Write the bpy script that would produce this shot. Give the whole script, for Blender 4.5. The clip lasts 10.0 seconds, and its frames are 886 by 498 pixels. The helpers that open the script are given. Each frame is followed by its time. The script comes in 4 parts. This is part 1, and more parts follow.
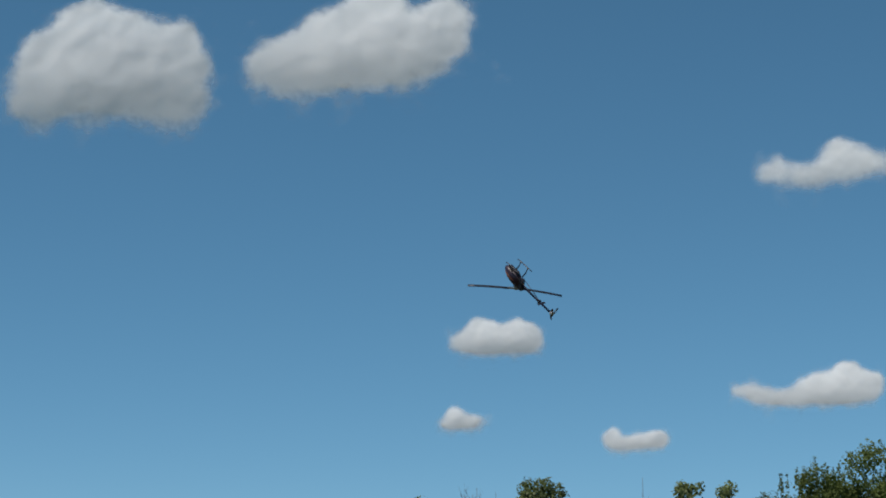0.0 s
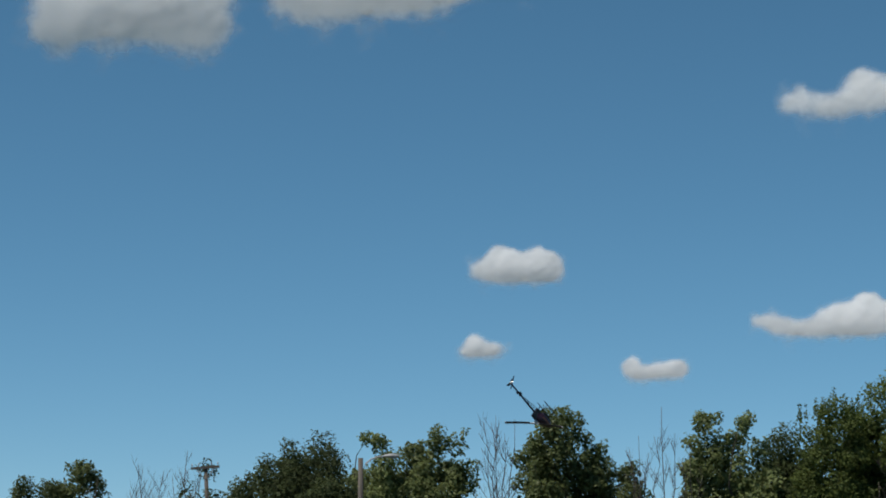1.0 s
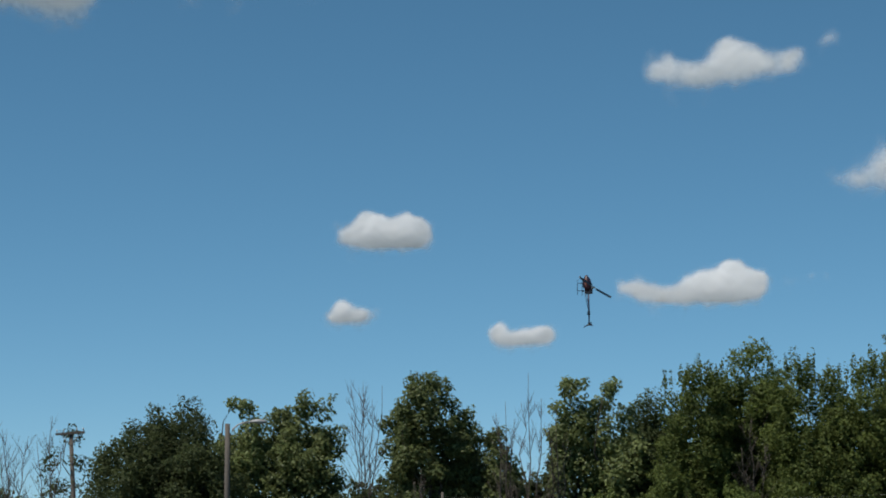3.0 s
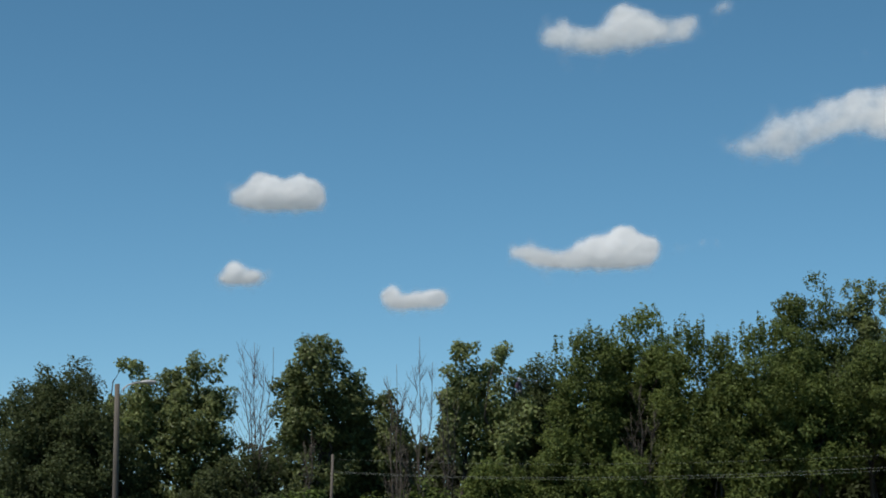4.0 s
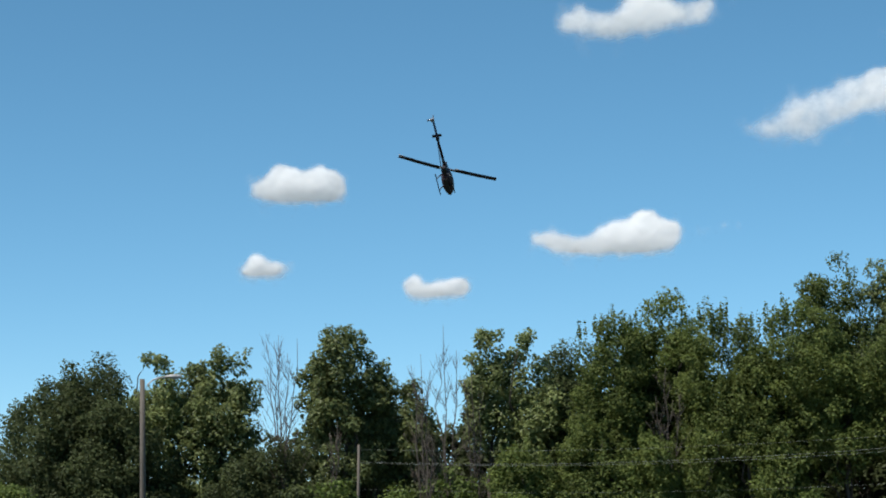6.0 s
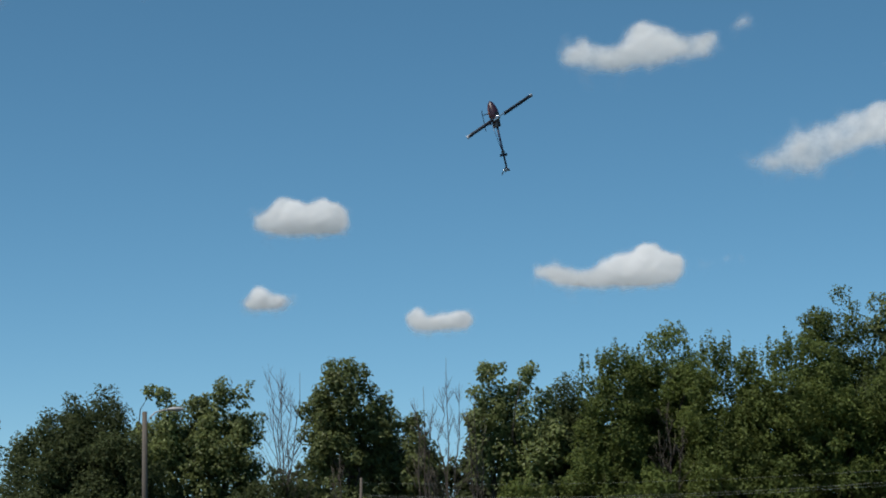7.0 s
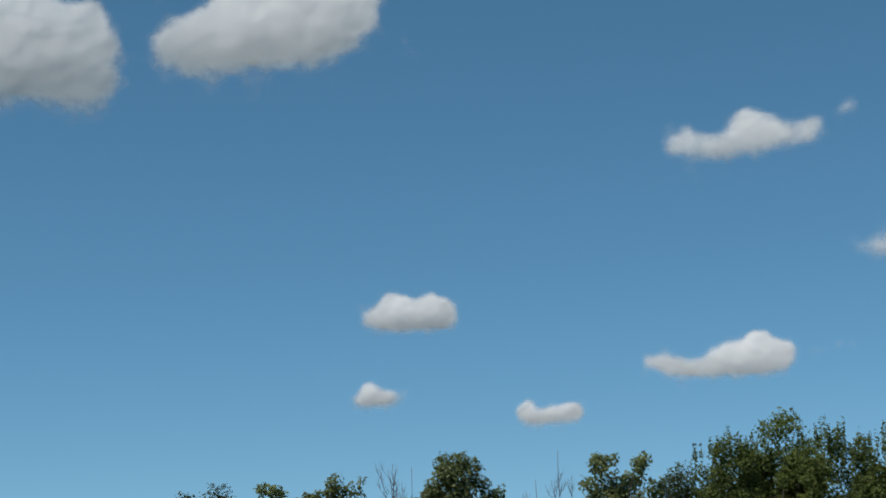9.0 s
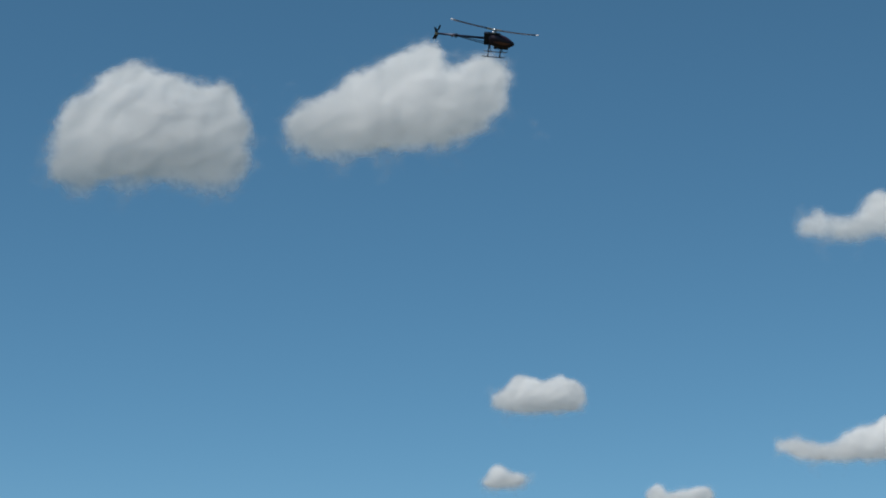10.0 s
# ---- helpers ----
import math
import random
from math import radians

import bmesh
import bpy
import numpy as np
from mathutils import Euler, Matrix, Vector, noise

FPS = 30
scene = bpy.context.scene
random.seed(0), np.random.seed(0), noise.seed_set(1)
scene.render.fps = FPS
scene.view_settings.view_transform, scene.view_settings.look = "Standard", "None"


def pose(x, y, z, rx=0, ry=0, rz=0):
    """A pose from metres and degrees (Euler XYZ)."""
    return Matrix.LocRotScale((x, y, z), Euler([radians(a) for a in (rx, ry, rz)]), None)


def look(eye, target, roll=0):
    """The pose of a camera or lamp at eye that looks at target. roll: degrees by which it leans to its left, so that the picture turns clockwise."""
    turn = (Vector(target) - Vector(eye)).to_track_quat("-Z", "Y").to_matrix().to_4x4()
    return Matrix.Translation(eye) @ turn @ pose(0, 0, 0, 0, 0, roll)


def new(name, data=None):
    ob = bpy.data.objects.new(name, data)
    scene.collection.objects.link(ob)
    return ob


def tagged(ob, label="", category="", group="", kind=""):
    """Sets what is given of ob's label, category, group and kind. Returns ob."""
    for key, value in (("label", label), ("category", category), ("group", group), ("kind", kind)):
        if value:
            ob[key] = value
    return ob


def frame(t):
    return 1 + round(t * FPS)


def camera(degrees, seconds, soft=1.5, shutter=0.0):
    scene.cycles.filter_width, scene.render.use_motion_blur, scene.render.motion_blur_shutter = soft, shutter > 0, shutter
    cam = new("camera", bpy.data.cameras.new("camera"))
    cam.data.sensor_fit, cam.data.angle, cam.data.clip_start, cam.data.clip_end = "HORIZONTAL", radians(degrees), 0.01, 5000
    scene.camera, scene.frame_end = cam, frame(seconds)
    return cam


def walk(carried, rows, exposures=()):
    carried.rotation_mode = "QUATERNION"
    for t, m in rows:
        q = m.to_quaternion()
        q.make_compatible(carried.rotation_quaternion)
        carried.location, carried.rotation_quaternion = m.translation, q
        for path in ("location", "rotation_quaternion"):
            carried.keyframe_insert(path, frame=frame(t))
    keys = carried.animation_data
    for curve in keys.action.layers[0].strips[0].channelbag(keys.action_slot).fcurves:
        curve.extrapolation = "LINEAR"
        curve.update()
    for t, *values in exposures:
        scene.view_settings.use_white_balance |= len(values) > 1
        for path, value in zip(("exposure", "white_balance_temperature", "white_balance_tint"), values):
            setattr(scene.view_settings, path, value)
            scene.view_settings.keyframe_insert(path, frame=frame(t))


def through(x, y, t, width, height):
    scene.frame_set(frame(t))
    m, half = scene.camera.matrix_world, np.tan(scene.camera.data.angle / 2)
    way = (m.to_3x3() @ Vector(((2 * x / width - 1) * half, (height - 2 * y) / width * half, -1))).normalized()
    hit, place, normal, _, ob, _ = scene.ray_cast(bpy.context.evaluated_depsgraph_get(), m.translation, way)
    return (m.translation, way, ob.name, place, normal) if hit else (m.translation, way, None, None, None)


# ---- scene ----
# ---- camera ----
EYE = 1.7
cam = camera(22.5, 10.0, soft=1.85)
PATH = [
    (0, 101.443, 0.641, 7.784), (0.2, 101.428, 0.633, 7.994), (0.4, 101.18, 0.48, 8.09), (0.5, 101.196, 0.43, 8.196),
    (0.7, 100.689, 0.332, 8.131), (1, 99.587, 0.078, 8.226), (1.2, 99.262, 0.129, 8.237),
    (1.5, 99.249, -0.02, 7.198), (1.7, 98.544, 0.006, 6.009), (2, 97.686, 0.31, 4.622),
    (2.2, 97.541, 0.457, 4.728), (3.3, 98.955, 0.3, 4.853), (3.5, 98.779, 0.205, 4.002),
    (3.7, 98.276, 0.148, 3.305), (4, 97.738, -0.011, 2.005), (4.2, 97.149, -0.009, 1.306),
    (4.5, 96.358, 0.124, 0.655), (4.7, 95.873, 0.483, 0.408), (5, 94.77, 0.797, 0.067),
    (5.2, 95.129, 0.624, 0.527), (5.4, 95.78, 0.69, 1.115), (5.5, 95.845, 0.67, 1.362),
    (5.7, 96.81, 1.009, 2.437), (6.8, 97.987, 1.221, 2.924), (6.9, 98.136, 1.002, 2.798),
    (7, 98.296, 1.063, 2.781), (7.2, 98.719, 1.038, 2.858), (7.5, 99.186, 1.32, 3.057),
    (7.7, 99.482, 1.53, 3.319), (8, 100.177, 1.501, 4.64), (8.2, 100.34, 1.535, 5.416),
    (8.5, 100.625, 1.481, 5.695), (9, 100.77, 1.964, 5.74), (9.2, 101.223, 1.993, 6.372),
    (9.5, 101.739, 1.834, 7.279), (9.7, 101.825, 1.55, 7.695), (10, 102.96, 1.107, 8.954),
]
EXPOSURE = [(0.0, -0.03), (1.0, -0.04), (2.2, 0.01), (3.5, 0.02), (4.5, 0.31), (5.0, 0.62), (5.5, 0.81), (5.7, 0.74), (7.0, 0.11), (8.0, 0.02), (10.0, 0.0)]
walk(cam, [(t, pose(0, 0, EYE, rx, ry, rz)) for t, rx, ry, rz in PATH], EXPOSURE)

# ---- light ----
SUN_HEIGHT, SUN_TURN = 59.0, 236.0        # degrees above the horizon; degrees clockwise from +y
world = bpy.data.worlds.new("world")
scene.world = world
world.use_nodes = True
wn, wl = world.node_tree.nodes, world.node_tree.links
sky = wn.new("ShaderNodeTexSky")
sky.sky_type, sky.sun_disc = "NISHITA", False
sky.sun_elevation, sky.sun_rotation = radians(SUN_HEIGHT), radians(SUN_TURN)
sky.altitude, sky.air_density, sky.dust_density, sky.ozone_density = 2500, 0.8, 0.0, 5.0
wn["Background"].inputs["Strength"].default_value = 0.0925
deep = wn.new("ShaderNodeHueSaturation")
deep.inputs["Saturation"].default_value, deep.inputs["Hue"].default_value = 1.08, 0.478
wl.new(sky.outputs["Color"], deep.inputs["Color"])
wl.new(deep.outputs["Color"], wn["Background"].inputs["Color"])
sun_data = bpy.data.lights.new("sun", "SUN")
sun_data.energy, sun_data.angle, sun_data.color = 4.1, radians(0.53), (1.0, 0.95, 0.87)
sun = new("sun", sun_data)
away = Vector((math.sin(radians(SUN_TURN)) * math.cos(radians(SUN_HEIGHT)), math.cos(radians(SUN_TURN)) * math.cos(radians(SUN_HEIGHT)), math.sin(radians(SUN_HEIGHT))))
sun.matrix_world = look(away * 50, (0, 0, 0))


# ---- materials ----
def material(name, low, high, scale=3.0, rough=0.8, metal=0.0, bump=0.0, detail=6.0, stretch=(1, 1, 1), gloss=0.4):
    """A two-tone procedural surface: coarse and fine noise between two colours, with relief."""
    m = bpy.data.materials.new(name)
    m.use_nodes = True
    n, l = m.node_tree.nodes, m.node_tree.links
    p = n["Principled BSDF"]
    co, mp = n.new("ShaderNodeTexCoord"), n.new("ShaderNodeMapping")
    mp.inputs["Scale"].default_value = stretch
    l.new(co.outputs["Object"], mp.inputs["Vector"])
    a, b = n.new("ShaderNodeTexNoise"), n.new("ShaderNodeTexNoise")
    a.inputs["Scale"].default_value, a.inputs["Detail"].default_value = scale, detail
    b.inputs["Scale"].default_value, b.inputs["Detail"].default_value = scale * 9, 4.0
    mix, ramp = n.new("ShaderNodeMix"), n.new("ShaderNodeValToRGB")
    mix.inputs["Factor"].default_value = 0.4
    l.new(mp.outputs["Vector"], a.inputs["Vector"])
    l.new(mp.outputs["Vector"], b.inputs["Vector"])
    l.new(a.outputs["Fac"], mix.inputs["A"])
    l.new(b.outputs["Fac"], mix.inputs["B"])
    ramp.color_ramp.elements[0].position, ramp.color_ramp.elements[1].position = 0.35, 0.65
    ramp.color_ramp.elements[0].color, ramp.color_ramp.elements[1].color = (*low, 1), (*high, 1)
    l.new(mix.outputs["Result"], ramp.inputs["Fac"])
    l.new(ramp.outputs["Color"], p.inputs["Base Color"])
    p.inputs["Roughness"].default_value, p.inputs["Metallic"].default_value = rough, metal
    p.inputs["Specular IOR Level"].default_value = gloss
    if bump:
        bn = n.new("ShaderNodeBump")
        bn.inputs["Strength"].default_value, bn.inputs["Distance"].default_value = bump, 0.03
        l.new(mix.outputs["Result"], bn.inputs["Height"])
        l.new(bn.outputs["Normal"], p.inputs["Normal"])
    return m


def leaf_material(name, low, high, through=0.35, rough=0.6):
    """Leaves: every leaf a tone of its own, drifting over the crown, with light shining through."""
    m = bpy.data.materials.new(name)
    m.use_nodes = True
    n, l = m.node_tree.nodes, m.node_tree.links
    p, out = n["Principled BSDF"], n["Material Output"]
    geo, noi, mix = n.new("ShaderNodeNewGeometry"), n.new("ShaderNodeTexNoise"), n.new("ShaderNodeMix")
    co, info = n.new("ShaderNodeTexCoord"), n.new("ShaderNodeObjectInfo")
    noi.inputs["Scale"].default_value, noi.inputs["Detail"].default_value = 0.7, 3.0
    l.new(co.outputs["Object"], noi.inputs["Vector"])
    mix.inputs["Factor"].default_value = 0.5
    l.new(noi.outputs["Fac"], mix.inputs["A"])
    l.new(geo.outputs["Random Per Island"], mix.inputs["B"])
    ramp = n.new("ShaderNodeValToRGB")
    ramp.color_ramp.elements[0].position, ramp.color_ramp.elements[1].position = 0.2, 0.8
    ramp.color_ramp.elements[0].color, ramp.color_ramp.elements[1].color = (*low, 1), (*high, 1)
    l.new(mix.outputs["Result"], ramp.inputs["Fac"])
    hsv = n.new("ShaderNodeHueSaturation")
    tone = n.new("ShaderNodeMapRange")
    tone.inputs["To Min"].default_value, tone.inputs["To Max"].default_value = 0.8, 1.2
    l.new(info.outputs["Random"], tone.inputs["Value"])
    l.new(tone.outputs["Result"], hsv.inputs["Value"])
    l.new(ramp.outputs["Color"], hsv.inputs["Color"])
    l.new(hsv.outputs["Color"], p.inputs["Base Color"])
    p.inputs["Roughness"].default_value = rough
    p.inputs["Specular IOR Level"].default_value = 0.2
    tr, sh = n.new("ShaderNodeBsdfTranslucent"), n.new("ShaderNodeMixShader")
    l.new(hsv.outputs["Color"], tr.inputs["Color"])
    sh.inputs["Fac"].default_value = through
    l.new(p.outputs["BSDF"], sh.inputs[1])
    l.new(tr.outputs["BSDF"], sh.inputs[2])
    l.new(sh.outputs["Shader"], out.inputs["Surface"])
    return m


def cloud_material(name, deep, cover=1.0):
    """Water droplets: white, passing as much light on as they throw back; deep adds scattering inside the billow."""
    m = bpy.data.materials.new(name)
    m.use_nodes = True
    n, l = m.node_tree.nodes, m.node_tree.links
    p, out = n["Principled BSDF"], n["Material Output"]
    p.inputs["Base Color"].default_value = (0.9, 0.9, 0.9, 1)
    p.inputs["Roughness"].default_value, p.inputs["Specular IOR Level"].default_value = 1.0, 0.0
    if deep:
        p.inputs["Subsurface Weight"].default_value, p.inputs["Subsurface Scale"].default_value = 1.0, 40.0
        p.inputs["Subsurface Radius"].default_value = (1, 1, 1)
    tl, sh = n.new("ShaderNodeBsdfTranslucent"), n.new("ShaderNodeMixShader")
    tl.inputs["Color"].default_value = (0.9, 0.9, 0.9, 1)
    sh.inputs["Fac"].default_value = 0.45 if deep else 0.3
    l.new(p.outputs["BSDF"], sh.inputs[1])
    l.new(tl.outputs["BSDF"], sh.inputs[2])
    if not deep:
        clear, thin = n.new("ShaderNodeBsdfTransparent"), n.new("ShaderNodeMixShader")
        lace, amount = n.new("ShaderNodeTexNoise"), n.new("ShaderNodeAttribute")
        lace.inputs["Scale"].default_value, lace.inputs["Detail"].default_value = cover, 4.0
        amount.attribute_name = "droplets"
        ragged, ramp = n.new("ShaderNodeMath"), n.new("ShaderNodeMapRange")
        ragged.operation = "MULTIPLY_ADD"
        ragged.inputs[1].default_value = 0.9
        where = n.new("ShaderNodeTexCoord")
        ramp.interpolation_type = "SMOOTHERSTEP"
        ramp.inputs["From Min"].default_value, ramp.inputs["From Max"].default_value = 0.48, 1.32
        l.new(where.outputs["Object"], lace.inputs["Vector"])
        l.new(lace.outputs["Fac"], ragged.inputs[0])
        l.new(amount.outputs["Fac"], ragged.inputs[2])
        l.new(ragged.outputs["Value"], ramp.inputs["Value"])
        l.new(ramp.outputs["Result"], thin.inputs["Fac"])
        l.new(clear.outputs["BSDF"], thin.inputs[1])
        l.new(sh.outputs["Shader"], thin.inputs[2])
        sh = thin
    l.new(sh.outputs["Shader"], out.inputs["Surface"])
    return m


def ground_material():
    """Mown green turf, a verge of dry straw-coloured grass before the wood, dark litter under it."""
    m = bpy.data.materials.new("field_grass")
    m.use_nodes = True
    n, l = m.node_tree.nodes, m.node_tree.links
    p = n["Principled BSDF"]
    co, sep = n.new("ShaderNodeTexCoord"), n.new("ShaderNodeSeparateXYZ")
    l.new(co.outputs["Object"], sep.inputs["Vector"])

    def noise_at(scale, detail, stretch):
        mp, t = n.new("ShaderNodeMapping"), n.new("ShaderNodeTexNoise")
        mp.inputs["Scale"].default_value = stretch
        t.inputs["Scale"].default_value, t.inputs["Detail"].default_value = scale, detail
        l.new(co.outputs["Object"], mp.inputs["Vector"])
        l.new(mp.outputs["Vector"], t.inputs["Vector"])
        return t.outputs["Fac"]

    def ramp(fac, a, b, lo=0.35, hi=0.65):
        r = n.new("ShaderNodeValToRGB")
        r.color_ramp.elements[0].position, r.color_ramp.elements[1].position = lo, hi
        r.color_ramp.elements[0].color, r.color_ramp.elements[1].color = (*a, 1), (*b, 1)
        l.new(fac, r.inputs["Fac"])
        return r.outputs["Color"]

    turf = ramp(noise_at(0.6, 8, (1, 0.35, 1)), (0.032, 0.036, 0.016), (0.064, 0.064, 0.029))
    dry = ramp(noise_at(1.6, 8, (1, 0.5, 1)), (0.115, 0.084, 0.050), (0.215, 0.162, 0.100))
    litter = ramp(noise_at(2.0, 8, (1, 1, 1)), (0.02, 0.02, 0.010), (0.06, 0.055, 0.025))

    def step(a, b, wobble):
        add, mr, sc = n.new("ShaderNodeMath"), n.new("ShaderNodeMapRange"), n.new("ShaderNodeMath")
        sc.operation, sc.inputs[1].default_value = "MULTIPLY", wobble
        l.new(noise_at(0.5, 6, (1, 1, 1)), sc.inputs[0])
        l.new(sep.outputs["Y"], add.inputs[0])
        l.new(sc.outputs["Value"], add.inputs[1])
        mr.inputs["From Min"].default_value, mr.inputs["From Max"].default_value = a, b
        l.new(add.outputs["Value"], mr.inputs["Value"])
        return mr.outputs["Result"]

    one, two = n.new("ShaderNodeMix"), n.new("ShaderNodeMix")
    one.data_type = two.data_type = "RGBA"
    l.new(step(97.0, 100.5, 3.0), one.inputs["Factor"])
    l.new(turf, one.inputs["A"])
    l.new(dry, one.inputs["B"])
    l.new(step(108.6, 110.2, 2.0), two.inputs["Factor"])
    l.new(one.outputs["Result"], two.inputs["A"])
    l.new(litter, two.inputs["B"])
    l.new(two.outputs["Result"], p.inputs["Base Color"])
    p.inputs["Roughness"].default_value, p.inputs["Specular IOR Level"].default_value = 0.95, 0.1
    bn = n.new("ShaderNodeBump")
    bn.inputs["Strength"].default_value, bn.inputs["Distance"].default_value = 0.8, 0.06
    l.new(noise_at(9.0, 6, (1, 1, 1)), bn.inputs["Height"])
    l.new(bn.outputs["Normal"], p.inputs["Normal"])
    return m


BARK = material("bark", (0.035, 0.029, 0.022), (0.10, 0.082, 0.064), 4, 0.9, bump=0.6, stretch=(4, 4, 0.6))
DEADWOOD = material("bare_grey_wood", (0.060, 0.050, 0.042), (0.135, 0.112, 0.092), 4, 0.9, bump=0.5, stretch=(4, 4, 0.6))
POLE = material("weathered_pole_wood", (0.07, 0.06, 0.05), (0.15, 0.13, 0.11), 5, 0.9, bump=0.5, stretch=(6, 6, 0.3))
DULL = material("weathered_alloy", (0.26, 0.26, 0.26), (0.40, 0.40, 0.40), 8, 0.6, 0.2)
GALV = material("galvanised_steel", (0.35, 0.36, 0.37), (0.5, 0.5, 0.51), 8, 0.45, 0.8)
BOARD = material("sun_bleached_board", (0.36, 0.36, 0.37), (0.50, 0.50, 0.50), 6, 0.6, bump=0.1)
YELLOW = material("faded_yellow_plastic", (0.55, 0.42, 0.10), (0.68, 0.54, 0.2), 9, 0.5)
WIRE = material("bare_cable", (0.14, 0.16, 0.15), (0.24, 0.26, 0.25), 9, 0.5, 0.3)
TRACK = material("pale_gravel", (0.30, 0.26, 0.20), (0.46, 0.41, 0.33), 2.5, 0.95, bump=0.6)
STRAW = material("dry_grass", (0.14, 0.10, 0.05), (0.25, 0.185, 0.105), 1.2, 0.9)
LEAVES = {
    "cotton": leaf_material("cottonwood_leaves", (0.088, 0.116, 0.046), (0.262, 0.304, 0.118), 0.5, 0.42),
    # Ash: a dark leaf, deepened further to put the left trees' shade into colour.
    "ash": leaf_material("shade_toned_ash_leaves", (0.048, 0.064, 0.027), (0.110, 0.137, 0.054), 0.5),
    "maple": leaf_material("maple_leaves", (0.066, 0.094, 0.026), (0.176, 0.217, 0.060), 0.5),
    "bright": leaf_material("fresh_green_leaves", (0.060, 0.091, 0.022), (0.150, 0.197, 0.049), 0.42),
    "yellow": leaf_material("yellow_green_leaves", (0.078, 0.110, 0.018), (0.170, 0.210, 0.040), 0.42),
    "dark": leaf_material("dark_shrub_leaves", (0.049, 0.067, 0.027), (0.119, 0.148, 0.054), 0.45),
    "cedar": leaf_material("cedar_sprays", (0.024, 0.033, 0.013), (0.061, 0.069, 0.027), 0.1),
}
LEAVES["back"], LEAVES["round"] = LEAVES["ash"], LEAVES["maple"]
LEAVES["sparse"], LEAVES["mid"], LEAVES["low"] = LEAVES["ash"], LEAVES["dark"], LEAVES["bright"]


# ---- building helpers ----
def part(name, bm, mat, parent=None, label=""):
    """Links a bmesh as one mesh object, under a thing or a part."""
    me = bpy.data.meshes.new(name)
    bm.to_mesh(me)
    bm.free()
    return part_mesh(name, me, mat, parent, label)


def part_mesh(name, me, mat, parent=None, label=""):
    me.materials.append(mat)
    ob = new(name, me)
    ob.parent = parent
    return tagged(ob, label)


def thing(name, m, label, category, group="", kind=""):
    ob = new(name)
    ob.matrix_basis = m
    ob.empty_display_size = 0.2
    return tagged(ob, label, category, group, kind)


def tube(bm, points, radii, sides=7):
    """A tapered round bar along points."""
    rings = []
    for i, p in enumerate(points):
        p = Vector(p)
        along = (Vector(points[min(i + 1, len(points) - 1)]) - Vector(points[max(i - 1, 0)])).normalized()
        side = along.cross(Vector((0, 0, 1)) if abs(along.z) < 0.9 else Vector((1, 0, 0))).normalized()
        over = side.cross(along)
        rings.append([bm.verts.new(p + radii[i] * (math.cos(a) * side + math.sin(a) * over)) for a in [2 * math.pi * k / sides for k in range(sides)]])
    for a, b in zip(rings, rings[1:]):
        for k in range(sides):
            f = bm.faces.new((a[k], a[(k + 1) % sides], b[(k + 1) % sides], b[k]))
            f.smooth = True
    bm.faces.new(rings[0][::-1])
    bm.faces.new(rings[-1])
    return bm


def box(bm, lo, hi, bevel=0.0):
    got = bmesh.ops.create_cube(bm, size=1.0)["verts"]
    for v in got:
        v.co = Vector([lo[i] + (v.co[i] + 0.5) * (hi[i] - lo[i]) for i in range(3)])
    if bevel:
        bmesh.ops.bevel(bm, geom=list({e for v in got for e in v.link_edges}), offset=bevel, segments=2, affect="EDGES")
    return bm


def smooth_step(a, b, v):
    t = min(max((v - a) / (b - a), 0.0), 1.0)
    return t * t * (3 - 2 * t)


def ground_height(x, y):
    """The field dips before the verge and banks up to the wood, more so towards +x."""
    h = -0.28 * smooth_step(55, 84, y) + 0.36 * smooth_step(84, 95, y)
    rise = 0.22 + 0.5 * smooth_step(-18, 18, x)
    h += rise * smooth_step(96, 107, y)
    near = smooth_step(300, 140, y) if y > 140 else 1.0
    return h * (0.5 + 0.5 * near) + 0.05 * noise.noise(Vector((x * 0.15, y * 0.15, 0)))


